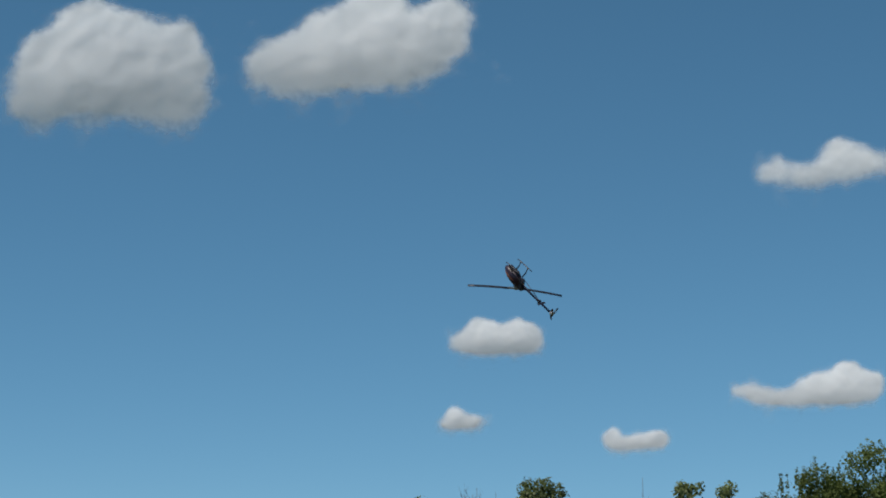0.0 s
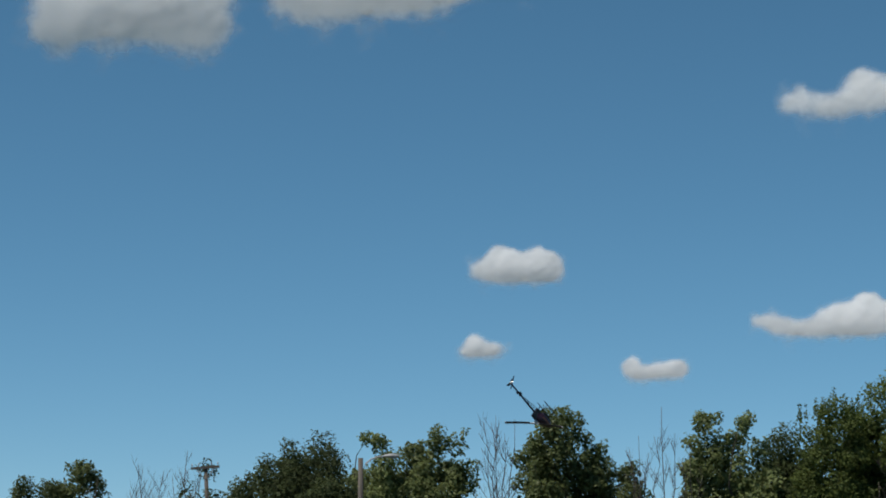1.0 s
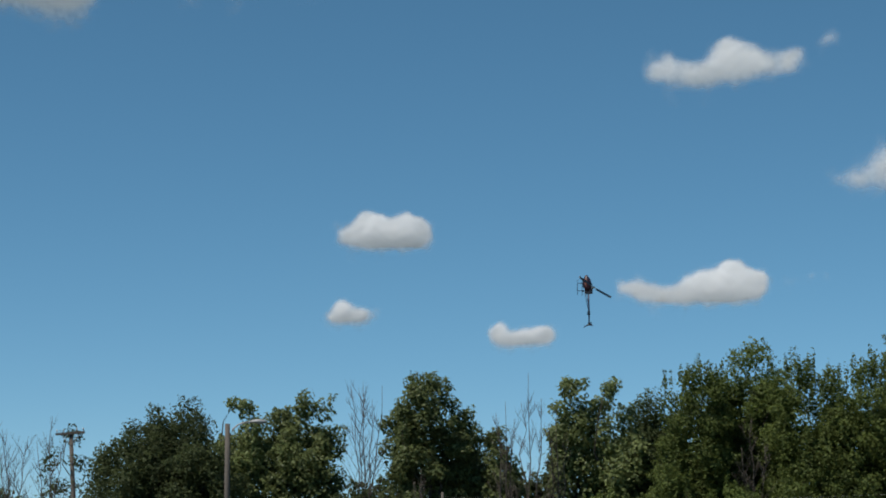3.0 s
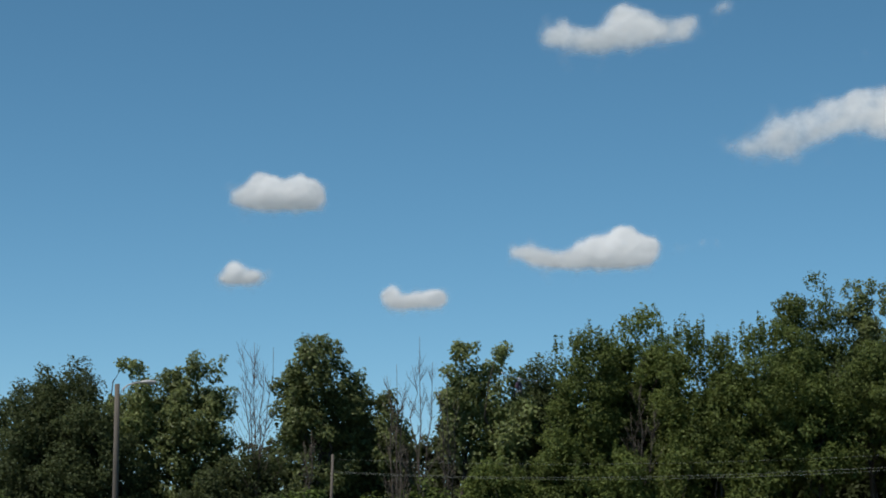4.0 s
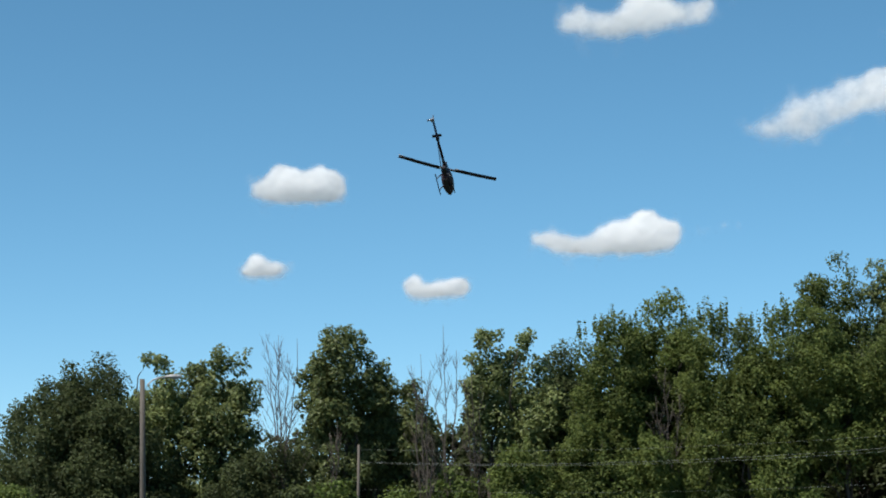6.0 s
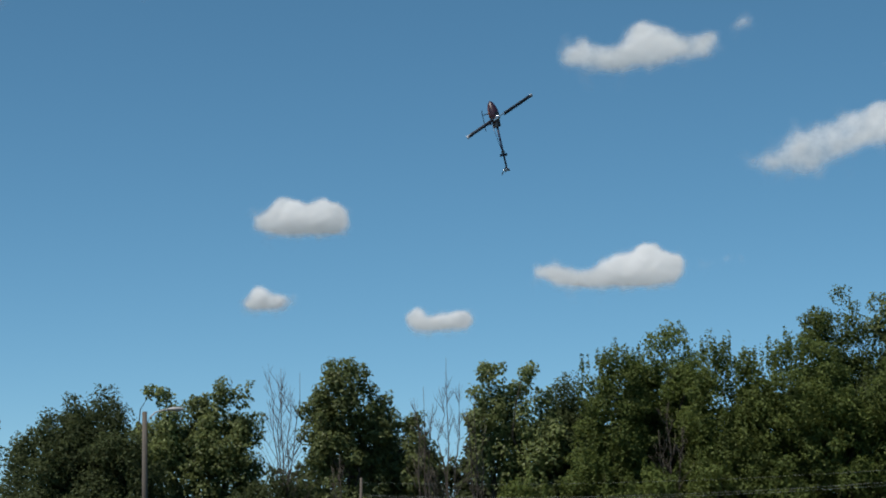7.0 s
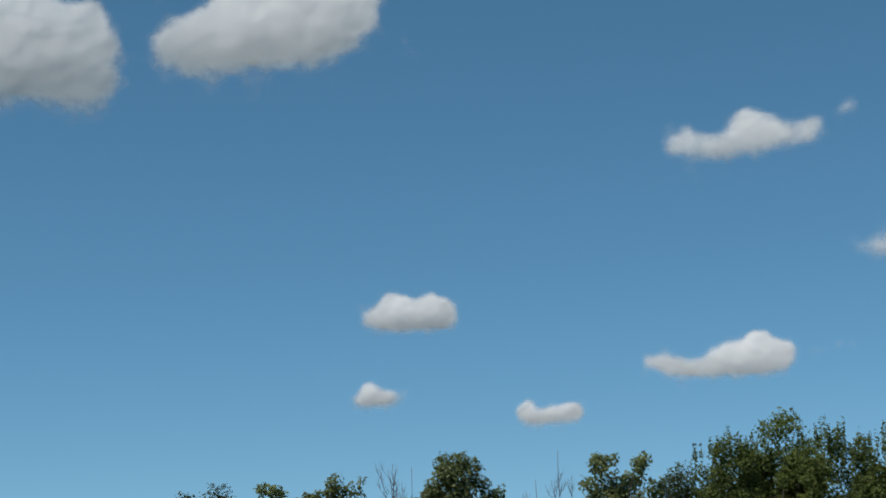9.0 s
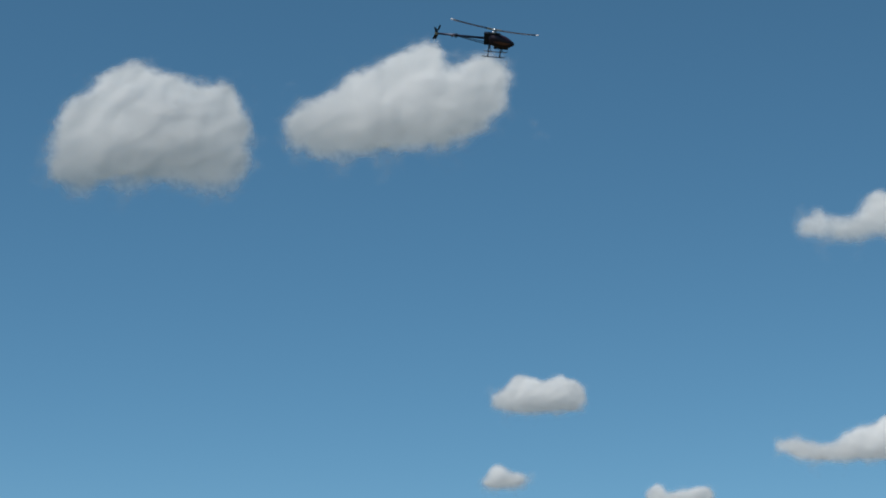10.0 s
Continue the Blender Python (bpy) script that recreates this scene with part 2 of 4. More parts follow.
# ---- ground ----
def build_ground():
    xs = [-4500, -2500, -1200, -600, -300, -150, -90] + [-60 + 1.5 * i for i in range(81)] + [90, 150, 300, 600, 1200, 2500, 4500]
    ys = [-4500, -2000, -800, -300, -100, -30, 0, 20, 40, 55] + [60 + 1.0 * i for i in range(66)] + [135, 150, 200, 300, 600, 1200, 2500, 4800]
    verts = [(x, y, ground_height(x, y)) for y in ys for x in xs]
    w = len(xs)
    faces = [(j * w + i, j * w + i + 1, (j + 1) * w + i + 1, (j + 1) * w + i) for j in range(len(ys) - 1) for i in range(w - 1)]
    me = bpy.data.meshes.new("ground")
    me.from_pydata(verts, [], faces)
    me.polygons.foreach_set("use_smooth", [True] * len(faces))
    ob = part_mesh("ground", me, ground_material())
    tagged(ob, "mown grass field with a dry straw-coloured verge before a wood", "ground", kind="structure")

    bm = bmesh.new()
    rows = []
    for i in range(61):
        x = -4 + i * 0.8
        wide = 0.15 + 1.3 * smooth_step(-4, 20, x)
        y0 = 96.6 + 0.15 * math.sin(x * 0.4)
        ring = [(x, y0, -0.05), (x, y0 + 0.1, 0.03), (x, y0 + wide * 0.5, 0.05), (x, y0 + wide, 0.03), (x, y0 + wide + 0.1, -0.05)]
        rows.append([bm.verts.new((a, b, ground_height(a, b) + c)) for a, b, c in ring])
    for a, b in zip(rows, rows[1:]):
        for k in range(4):
            bm.faces.new((a[k], b[k], b[k + 1], a[k + 1]))
    tagged(part("gravel_track", bm, TRACK), "pale gravel track along the dry grass verge", "track", kind="structure")

    rng = np.random.default_rng(5)
    count = 26000
    x, y = rng.uniform(-42, 30, count), rng.uniform(99.3, 106.5, count)
    keep = (y > 99.0 + 1.0 * (x > -2)) | (rng.random(count) < 0.3)
    x, y = x[keep], y[keep]
    verts, faces = [], []
    for px, py in zip(x.tolist(), y.tolist()):
        z, a, h = ground_height(px, py) - 0.01, rng.uniform(0, 6.28), rng.uniform(0.05, 0.2)
        c, s, k = 0.02 * math.cos(a), 0.02 * math.sin(a), len(verts)
        verts += [(px - c, py - s, z), (px + c, py + s, z), (px + rng.normal(0, 0.05), py + rng.normal(0, 0.05), z + h)]
        faces.append((k, k + 1, k + 2))
    me = bpy.data.meshes.new("dry_grass")
    me.from_pydata(verts, [], faces)
    tagged(part_mesh("dry_grass", me, STRAW), "short dry straw-coloured grass on the verge", "grass", kind="stuff")


# ---- trees ----
def leaf_mesh(name, centres, outward, size, rng, droop=0.25):
    """Folded leaves, two triangles each, at centres, turned mostly outward and up."""
    n = len(centres)
    nor = outward * 0.8 + rng.normal(0, 0.5, (n, 3)) + np.array([0, 0, 0.45])
    nor /= np.linalg.norm(nor, axis=1)[:, None] + 1e-9
    t = np.cross(nor, rng.normal(0, 1, (n, 3)))
    t /= np.linalg.norm(t, axis=1)[:, None] + 1e-9
    b = np.cross(nor, t)
    s = (size * rng.uniform(0.65, 1.35, n))[:, None]
    tip, wide, fold = t * s * 0.6, b * s * 0.36, nor * s * droop * 0.5
    v = np.stack([centres - tip, centres + wide - fold, centres + tip, centres - wide - fold], 1).reshape(-1, 3)
    k = np.arange(n)[:, None] * 4
    f = np.concatenate([k + [0, 1, 2], k + [0, 2, 3]], 1).reshape(-1, 3)
    me = bpy.data.meshes.new(name)
    me.vertices.add(len(v))
    me.vertices.foreach_set("co", v.ravel())
    me.loops.add(f.size)
    me.loops.foreach_set("vertex_index", f.ravel())
    me.polygons.add(len(f))
    me.polygons.foreach_set("loop_start", np.arange(len(f)) * 3)
    me.polygons.foreach_set("loop_total", np.full(len(f), 3))
    me.update()
    return me


def lobes_of(style, w, z0, z1, rng):
    """Leaf clumps of a crown of half width w between the heights z0 and z1: centres and radii along x, y and z."""
    h = z1 - z0
    got = []
    size = {"cotton": 0.24, "sparse": 0.2, "ash": 0.30, "back": 0.30, "maple": 0.30, "round": 0.24}.get(style, 0.38) * min(max(w, 0.9), 2.2)
    if style == "maple":
        size = 0.5
    if style == "cotton":
        size = 0.5
    count = int({"cotton": 1.75, "sparse": 0.55, "ash": 1.5, "maple": 1.6}.get(style, 1.5) * (w / size) * (h / size) * 1.1)
    count = min(max(int(count * 1.35), 16), 260)
    if style != "cedar":
        boughs = [(rng.uniform(-0.25, 0.25) * w, rng.uniform(-0.3, 0.3) * w, 0.78 * w, z0 + 0.3 * h, z1), (0, 0, 0.95 * w, z0, z0 + 0.62 * h)]
        for k in range(4):
            a, r = rng.uniform(0, 2 * math.pi) if k > 1 else math.pi * k + rng.uniform(-0.5, 0.5), rng.uniform(0.35, 0.6) * w
            boughs.append((r * math.cos(a), r * math.sin(a), rng.uniform(0.45, 0.65) * w, z0 + rng.uniform(0.05, 0.3) * h, z0 + h * rng.uniform(0.66, 0.95)))
    else:
        boughs = [(0, 0, w, z0, z1)]
    share = np.array([b[2] * (b[4] - b[3]) for b in boughs])
    for k in rng.choice(len(boughs), count, p=share / share.sum()):
        bx, by, bw, b0, b1 = boughs[k]
        u = rng.uniform(0, 1) ** 0.85
        full = (1 - max((u - 0.35) / 0.65, 0) ** 2.6 * 0.94) ** 0.5 * (0.72 + 0.28 * min(u / 0.35, 1))
        if style == "cedar":
            full = (1 - u) ** 0.8 + 0.1
        r = bw * full * (0.45 + 0.55 * math.sqrt(rng.uniform(0, 1)))
        a = rng.uniform(0, 2 * math.pi)
        s = size * rng.uniform(0.7, 1.35)
        c = (bx + max(r - s * 0.6, 0) * math.cos(a), by + max(r - s * 0.6, 0) * math.sin(a), b0 + s * 0.5 + u * (b1 - b0 - 1.3 * s))
        got.append((c, (s, s, s * rng.uniform(0.7, 1.0))))
    if style == "maple":
        for _ in range(int(12 + 12 * w)):
            u = rng.uniform(0.84, 1.04)
            r, a = w * 0.8 * rng.uniform(0.1, 1.0), rng.uniform(0, 2 * math.pi)
            top = z0 + h * u - 0.5 * r
            got.append(((r * math.cos(a), r * math.sin(a), top - 0.1), (0.12, 0.12, 0.55)))
    if style == "cotton":
        for _ in range(6):
            a, r = rng.uniform(0, 2 * math.pi), w * rng.uniform(0.1, 0.6)
            got.append(((r * math.cos(a), r * math.sin(a), z1 - rng.uniform(0.25, 0.8)), (0.3, 0.3, 0.42)))
    return got


LEAF = {"back": 0.26, "round": 0.13, "cotton": 0.16, "ash": 0.13, "sparse": 0.14, "maple": 0.13, "cedar": 0.11, "low": 0.13}
DENSE = {"back": 19, "round": 96, "cotton": 88, "ash": 88, "sparse": 52, "maple": 98, "cedar": 130, "low": 100}


def crown_mesh(style, lobes, rng):
    cs, outs = [], []
    for c, r in lobes:
        c, r = np.array(c), np.array(r)
        n = int(DENSE.get(style, 64) * 4 * r[0] * max(r[0], r[2]) * rng.uniform(0.75, 1.2)) + 6
        d = rng.normal(0, 1, (n, 3)) + np.array([0, 0, 0.25])
        d /= np.linalg.norm(d, axis=1)[:, None]
        cs.append(c + d * r * (rng.uniform(0.45, 1.0, n) ** 0.5)[:, None] * (1 + 0.22 * np.sin(7 * d[:, :1] + 5 * d[:, 2:])))
        outs.append(d)
    return leaf_mesh("crown", np.concatenate(cs), np.concatenate(outs), LEAF.get(style, 0.16), rng)


def bent(a, b, rng, steps=5, sway=0.12):
    a, b = Vector(a), Vector(b)
    d = (b - a).length * sway
    return [a.lerp(b, i / steps) + (Vector((rng.normal(0, d), rng.normal(0, d), rng.normal(0, d * 0.4))) * 0.5 if 0 < i < steps else Vector()) for i in range(steps + 1)]


def build_tree(style, x, y, top, w, low, seed, label, name="tree", category="tree", group="trees of the wood", trunk_to=None, thick=None):
    rng = np.random.default_rng(seed)
    z = ground_height(x, y)
    tree = thing(name, pose(x, y, z, 0, 0, 0), label, category, group)
    h, low = top - z, max(low - z, 0.1)
    lobes = lobes_of(style, w, low, h, rng)
    thick = thick or 0.012 * h + 0.02
    fork = trunk_to or low + 0.45 * (h - low)
    spine = bent((0, 0, -0.1), (rng.normal(0, 0.15), rng.normal(0, 0.15), fork), rng, 6, 0.03)
    part("trunk", tube(bmesh.new(), spine, [thick * (1.25 if i == 0 else 1 - 0.09 * i) for i in range(7)], 9), BARK, tree)
    for i in range(5 if h > 5 else 3):
        c, _ = lobes[int(rng.integers(len(lobes)))]
        s = spine[int(rng.integers(2, 6))] if c[2] > spine[3].z else spine[2]
        limb = bent(s, c, rng, 5, 0.10)
        part("limb", tube(bmesh.new(), limb, [thick * 0.5 * (1 - 0.16 * k) for k in range(6)], 6), BARK, tree)
    part_mesh("crown", crown_mesh(style, lobes, rng), LEAVES[style], tree)
    return tree


def build_dead(x, y, top, w, seed):
    """A bare dead tree: several leaning stems, with branches and twigs that rise steeply."""
    rng = np.random.default_rng(seed)
    z = ground_height(x, y)
    tree = thing("dead_tree", pose(x, y, z), "bare dead tree with thin grey upright branches", "dead tree", "dead trees in the wood")
    h = top - z
    stems = 2 if w < 0.6 else (3 if w < 1 else 5)
    for s in range(stems):
        tx, ty = (-1 + 2 * (s + 0.5) / stems + rng.uniform(-0.15, 0.15)) * w, rng.uniform(-0.4, 0.4)
        hs = h * (1.0 if s == stems // 2 else rng.uniform(0.82, 0.98))
        base = (tx * 0.2, ty * 0.3, -0.1)
        spine = [p.lerp(Vector((tx * 0.25, ty * 0.25, p.z)), 0.8 * (1 - (max(p.z, 0) / hs) ** 1.6)) for p in bent(base, (tx, ty, hs), rng, 8, 0.025)]
        part("stem", tube(bmesh.new(), spine, [0.046 * (1 - i / 8.6) + 0.007 for i in range(9)], 6), DEADWOOD, tree)
        for b in range(15):
            k = rng.uniform(2.6, 7.6)
            p = spine[int(k)].lerp(spine[int(k) + 1], k % 1)
            a, ln = rng.uniform(0, 6.28), rng.uniform(0.7, 2.1) * (1.2 - k / 9) * min(max(w, 0.5) * 1.5, 1.5)
            q = p + Vector((math.cos(a) * ln * 0.6, math.sin(a) * ln * 0.6, ln * 0.95))
            path = bent(p, q, rng, 4, 0.04)
            bm = tube(bmesh.new(), path, [0.017, 0.014, 0.011, 0.008, 0.006], 4)
            for _ in range(5):
                o = path[int(rng.integers(1, 4))]
                a2, l2 = rng.uniform(0, 6.28), rng.uniform(0.25, 0.7)
                tube(bm, bent(o, o + Vector((math.cos(a2) * l2 * 0.36, math.sin(a2) * l2 * 0.36, l2 * 0.9)), rng, 2, 0.1), [0.006, 0.005, 0.003], 3)
            part("branch", bm, DEADWOOD, tree)


TREE_LABEL = {
    "round": "rounded broadleaf tree in dense mid-green leaf",
    "back": "dark green tree standing deep in the wood",
    "cotton": "tall cottonwood with glossy clumped dark green leaves", "ash": "dark green leafy tree in the shaded wood edge",
    "sparse": "thin-crowned tree with gaps between its leaf clumps", "maple": "silver maple in full mid-green leaf with upright shoots",
}
SHRUB_LABEL = {
    "bright": "bushy fresh green shrub before the wood", "mid": "leafy mid-green shrub at the foot of the wood", "dark": "dark green shaded shrub at the wood's edge",
    "cedar": "small dark conical cedar bush", "low": "low spreading green bramble on the verge", "yellow": "sunlit yellow-green rounded shrub",
}
TREES = [
    ("ash", -38.0, 114, 10.2, 1.9, 1.4),
    ("cotton", -35.8, 114, 10.3, 1.6, 2.5),
    ("ash", -34.6, 116, 8.3, 1.4, 1.3),
    ("sparse", -29.5, 116, 10.6, 1.9, 1.8),
    ("ash", -24.8, 110, 10.8, 2.7, 1.2),
    ("ash", -22.4, 110, 11.4, 2.3, 2.8),
    ("cotton", -19.9, 112, 11.4, 1.7, 4.5),
    ("ash", -21.2, 109, 9.5, 3.0, 1.2),
    ("cotton", -16.4, 112, 11.6, 2.4, 2.8),
    ("cotton", -10.1, 111, 12.6, 2.5, 3.8),
    ("ash", -7.9, 118, 9.9, 1.8, 2.1),
    ("cotton", -2.9, 113, 12.3, 1.5, 5.5),
    ("cotton", -0.8, 113, 12.2, 1.6, 4.3),
    ("ash", 1.2, 116, 12.2, 1.7, 4.3),
    ("maple", 3.1, 111, 12.7, 2.3, 1.9),
    ("round", 5.9, 113.5, 14.5, 2.5, 4.2),
    ("maple", 8.5, 111, 13.1, 2.4, 4.1),
    ("maple", 11.8, 110, 13.1, 3.3, 4.6),
    ("round", 15.7, 122, 17.0, 2.6, 6.7),
    ("cotton", 18.4, 122, 16.5, 1.4, 6.7),
    ("cotton", 20.0, 121, 16.4, 1.7, 6.6),
    ("maple", 20.8, 112, 15.7, 3.0, 4.0),
    ("maple", 24.0, 112, 15.8, 3.0, 3.9),
    ("maple", 17.0, 110, 11.9, 3.1, 4.5),
    ("maple", 21.0, 109, 10.8, 2.7, 3.9),
    ("maple", 9.9, 109.5, 9.9, 2.2, 3.5),
    ("maple", 14.4, 109.5, 10.7, 2.5, 4.0),
    ("ash", 6.2, 113, 9.9, 1.9, 0.8),
    ("ash", 0.4, 114, 8.9, 2.1, 0.8),
    ("ash", -13.6, 110, 6.9, 2.0, 1.1),
    ("ash", -18.6, 112, 6.0, 1.5, 1.1),
    ("ash", -9.6, 113, 7.0, 2.1, 1.0),
    ("ash", -4.9, 115, 6.1, 2.5, 0.9),
    ("ash", -24.3, 111, 11.3, 1.6, 4.6),
    ("cotton", -18.1, 113, 11.0, 1.2, 6.6),
    ("cotton", -8.7, 112, 10.8, 1.2, 3.2),
    ("maple", 4.5, 113, 12.7, 1.6, 2.5),
    ("ash", 6.7, 116, 12.7, 1.9, 2.5),
    ("cotton", -7.0, 112, 9.8, 1.5, 2.5),
    ("ash", -24.6, 108.5, 6.6, 2.1, 0.4),
    ("ash", -20.3, 108.3, 5.6, 1.9, 0.4),
    ("ash", -15.4, 108.6, 5.9, 1.8, 0.5),
    ("maple", -1.2, 109.0, 6.2, 1.9, 0.5),
    ("maple", 2.0, 108.6, 7.4, 2.0, 0.5),
    ("maple", 4.8, 108.2, 6.6, 1.9, 0.5),
    ("maple", 7.6, 109.0, 7.0, 2.0, 0.6),
    ("maple", 11.2, 108.4, 6.2, 2.1, 0.6),
    ("back", -37.6, 117, 9.0, 1.8, 0.9),
    ("back", -35.8, 119, 8.1, 2.1, 0.8),
    ("back", -34.3, 121, 7.7, 2.5, 0.8),
    ("back", -30.7, 118, 7.5, 2.4, 0.8),
    ("back", -27.6, 120, 10.0, 2.4, 0.7),
    ("back", -23.4, 117, 10.6, 2.7, 0.7),
    ("back", -20.7, 119, 8.9, 1.4, 0.6),
    ("back", -17.5, 121, 6.6, 2.0, 0.6),
    ("back", -14.6, 118, 7.9, 1.6, 0.6),
    ("back", -13.0, 120, 7.9, 1.5, 0.5),
    ("back", -10.9, 117, 10.2, 2.2, 0.5),
    ("back", -8.6, 119, 8.7, 1.8, 0.5),
    ("back", -6.8, 121, 8.5, 1.5, 0.4),
    ("back", -5.1, 118, 7.9, 1.3, 0.4),
    ("back", -2.4, 120, 8.1, 1.4, 0.4),
    ("back", -3.4, 117, 10.0, 1.5, 0.4),
    ("back", -0.6, 119, 10.5, 1.7, 0.4),
    ("back", 1.7, 121, 11.5, 1.8, 0.3),
    ("back", 3.5, 118, 11.8, 2.1, 0.3),
    ("back", 6.0, 120, 12.9, 2.4, 0.3),
    ("back", 8.5, 117, 12.0, 2.4, 0.3),
    ("back", 11.4, 119, 12.4, 2.4, 0.2),
    ("back", 14.4, 121, 12.9, 2.5, 0.1),
    ("back", 16.7, 118, 11.9, 2.4, 0.1),
    ("back", 19.8, 120, 13.3, 2.4, 0.1),
    ("back", 22.0, 117, 14.2, 2.4, 0.1),
    ("back", 24.8, 119, 14.7, 2.4, 0.0),
    ("back", 2.3, 123, 7.7, 2.5, 0.2),
    ("back", 5.2, 124, 8.7, 2.5, 0.1),
    ("back", 7.9, 123, 8.2, 2.5, 0.1),
    ("back", 10.8, 124, 7.9, 2.5, 0.1),
    ("back", 13.6, 123, 8.7, 2.5, 0.0),
    ("back", 16.5, 124, 8.4, 2.5, -0.0),
    ("back", 19.2, 123, 7.9, 2.5, -0.1),
    ("back", 22.2, 124, 7.6, 2.5, -0.1),
    ("back", 24.8, 123, 8.4, 2.5, -0.1),
    ("back", 27.8, 124, 8.1, 2.5, -0.2),
    ("back", -42.0, 123, 5.5, 2.7, 0.8),
    ("back", -39.4, 124, 6.5, 2.7, 0.7),
    ("back", -36.1, 123, 6.1, 2.7, 0.7),
    ("back", -33.4, 124, 5.9, 2.7, 0.7),
    ("back", -30.1, 123, 5.5, 2.7, 0.6),
    ("back", -27.4, 124, 6.5, 2.7, 0.6),
    ("back", -24.2, 123, 6.1, 2.7, 0.5),
    ("back", -21.4, 124, 5.8, 2.7, 0.5),
    ("back", -18.3, 123, 5.5, 2.7, 0.5),
    ("back", -15.5, 124, 6.4, 2.7, 0.4),
    ("back", -12.4, 123, 6.1, 2.7, 0.4),
    ("back", -9.5, 124, 5.8, 2.7, 0.3),
    ("back", -6.5, 123, 5.4, 2.7, 0.3),
    ("back", -3.5, 124, 5.1, 2.7, 0.2),
    ("back", -0.5, 123, 6.0, 2.7, 0.2),
]
DEAD = [
    (-32.0, 113, 9.9, 1.1),
    (-29.6, 112, 10.6, 0.9),
    (-13.1, 110, 12.0, 1.1),
    (-6.0, 108, 10.7, 0.7),
    (-4.9, 109, 12.2, 0.7),
    (-3.6, 110, 10.5, 0.7),
    (6.0, 109.5, 9.9, 0.8),
    (-10.3, 107.5, 7.5, 0.5),
    (-34.6, 113, 9.3, 0.7),
    (-5.7, 107, 6.6, 0.3),
]
SHRUBS = [
    ("bright", -26.3, 104, 5.1, 2.9),
    ("dark", -21.9, 106, 2.7, 1.6),
    ("dark", -19.7, 107, 2.5, 1.4),
    ("cedar", -16.8, 105.5, 2.9, 1.1),
    ("mid", -14.8, 106.5, 2.6, 1.2),
    ("dark", -12.4, 106, 3.1, 1.2),
    ("mid", -11.4, 108, 4.0, 1.2),
    ("mid", -8.6, 107, 3.2, 1.2),
    ("bright", -6.5, 106.5, 3.7, 1.5),
    ("bright", -7.4, 107.6, 5.0, 1.4),
    ("bright", -4.7, 108, 5.3, 1.5),
    ("mid", -11.6, 107.0, 4.6, 1.6),
    ("cedar", -4.7, 105.2, 3.0, 0.8),
    ("bright", -3.5, 107.5, 3.9, 1.5),
    ("bright", -2.0, 107, 4.3, 1.5),
    ("bright", -0.5, 106, 2.8, 1.1),
    ("low", 1.4, 105, 1.7, 1.2),
    ("bright", 3.0, 106.6, 3.8, 1.4),
    ("low", 3.8, 105.6, 2.4, 1.2),
    ("yellow", 6.1, 105.5, 3.3, 1.6),
    ("mid", 8.2, 107.5, 2.9, 1.1),
    ("low", 10.7, 105.5, 1.9, 0.9),
    ("bright", 12.6, 106.5, 3.9, 1.0),
    ("low", 13.4, 105.3, 2.2, 1.0),
    ("mid", 14.9, 105.6, 2.4, 1.0),
    ("dark", 17.2, 106.5, 3.6, 1.2),
    ("bright", 16.2, 105.6, 2.9, 0.9),
    ("yellow", 19.0, 105.3, 2.3, 1.1),
    ("bright", 20.6, 105.5, 2.3, 1.2),
    ("mid", 18.7, 107, 2.8, 1.4),
    ("dark", 9.8, 107.5, 2.4, 1.4),
    ("low", -12.9, 104.8, 1.3, 1.3),
    ("low", -9.2, 104.9, 1.2, 1.3),
    ("low", -20.4, 105, 1.3, 1.6),
    ("low", -6.6, 104.9, 1.3, 1.3),
    ("low", -2.4, 104.9, 1.5, 1.3),
    ("low", 8.5, 105, 1.4, 1.2),
    ("low", 14.6, 105, 1.4, 1.5),
    ("dark", -40.6, 119, 4.2, 1.9),
    ("dark", -39.3, 122, 5.4, 1.9),
    ("dark", -36.7, 121, 4.9, 1.9),
    ("dark", -34.1, 120, 4.5, 1.9),
    ("dark", -31.6, 119, 5.5, 1.9),
    ("dark", -30.1, 122, 5.2, 1.9),
    ("dark", -27.5, 121, 4.7, 1.9),
    ("dark", -25.0, 120, 4.3, 1.9),
    ("dark", -22.5, 119, 5.3, 1.9),
    ("dark", -20.8, 122, 5.0, 1.9),
    ("dark", -18.3, 121, 4.5, 1.9),
    ("dark", -15.9, 120, 4.1, 1.9),
    ("dark", -13.5, 119, 5.2, 1.9),
    ("dark", -11.5, 122, 4.8, 1.9),
    ("dark", -9.1, 121, 4.4, 1.9),
    ("dark", -6.8, 120, 3.9, 1.9),
    ("dark", -4.4, 119, 5.0, 1.9),
    ("dark", -2.2, 122, 4.6, 1.9),
    ("dark", 0.1, 121, 4.2, 1.9),
    ("dark", 2.3, 120, 3.7, 1.9),
    ("dark", 4.6, 119, 4.8, 1.9),
    ("dark", 7.0, 122, 4.4, 1.9),
    ("dark", 9.3, 121, 4.0, 1.9),
    ("dark", 11.5, 120, 3.5, 1.9),
    ("dark", 13.6, 119, 4.6, 1.9),
    ("dark", 16.3, 122, 4.2, 1.9),
    ("dark", 18.5, 121, 3.8, 1.9),
    ("dark", 20.6, 120, 4.9, 1.9),
    ("dark", 22.7, 119, 4.4, 1.9),
    ("dark", 25.6, 122, 4.1, 1.9),
    ("dark", 27.6, 121, 3.6, 1.9),
]


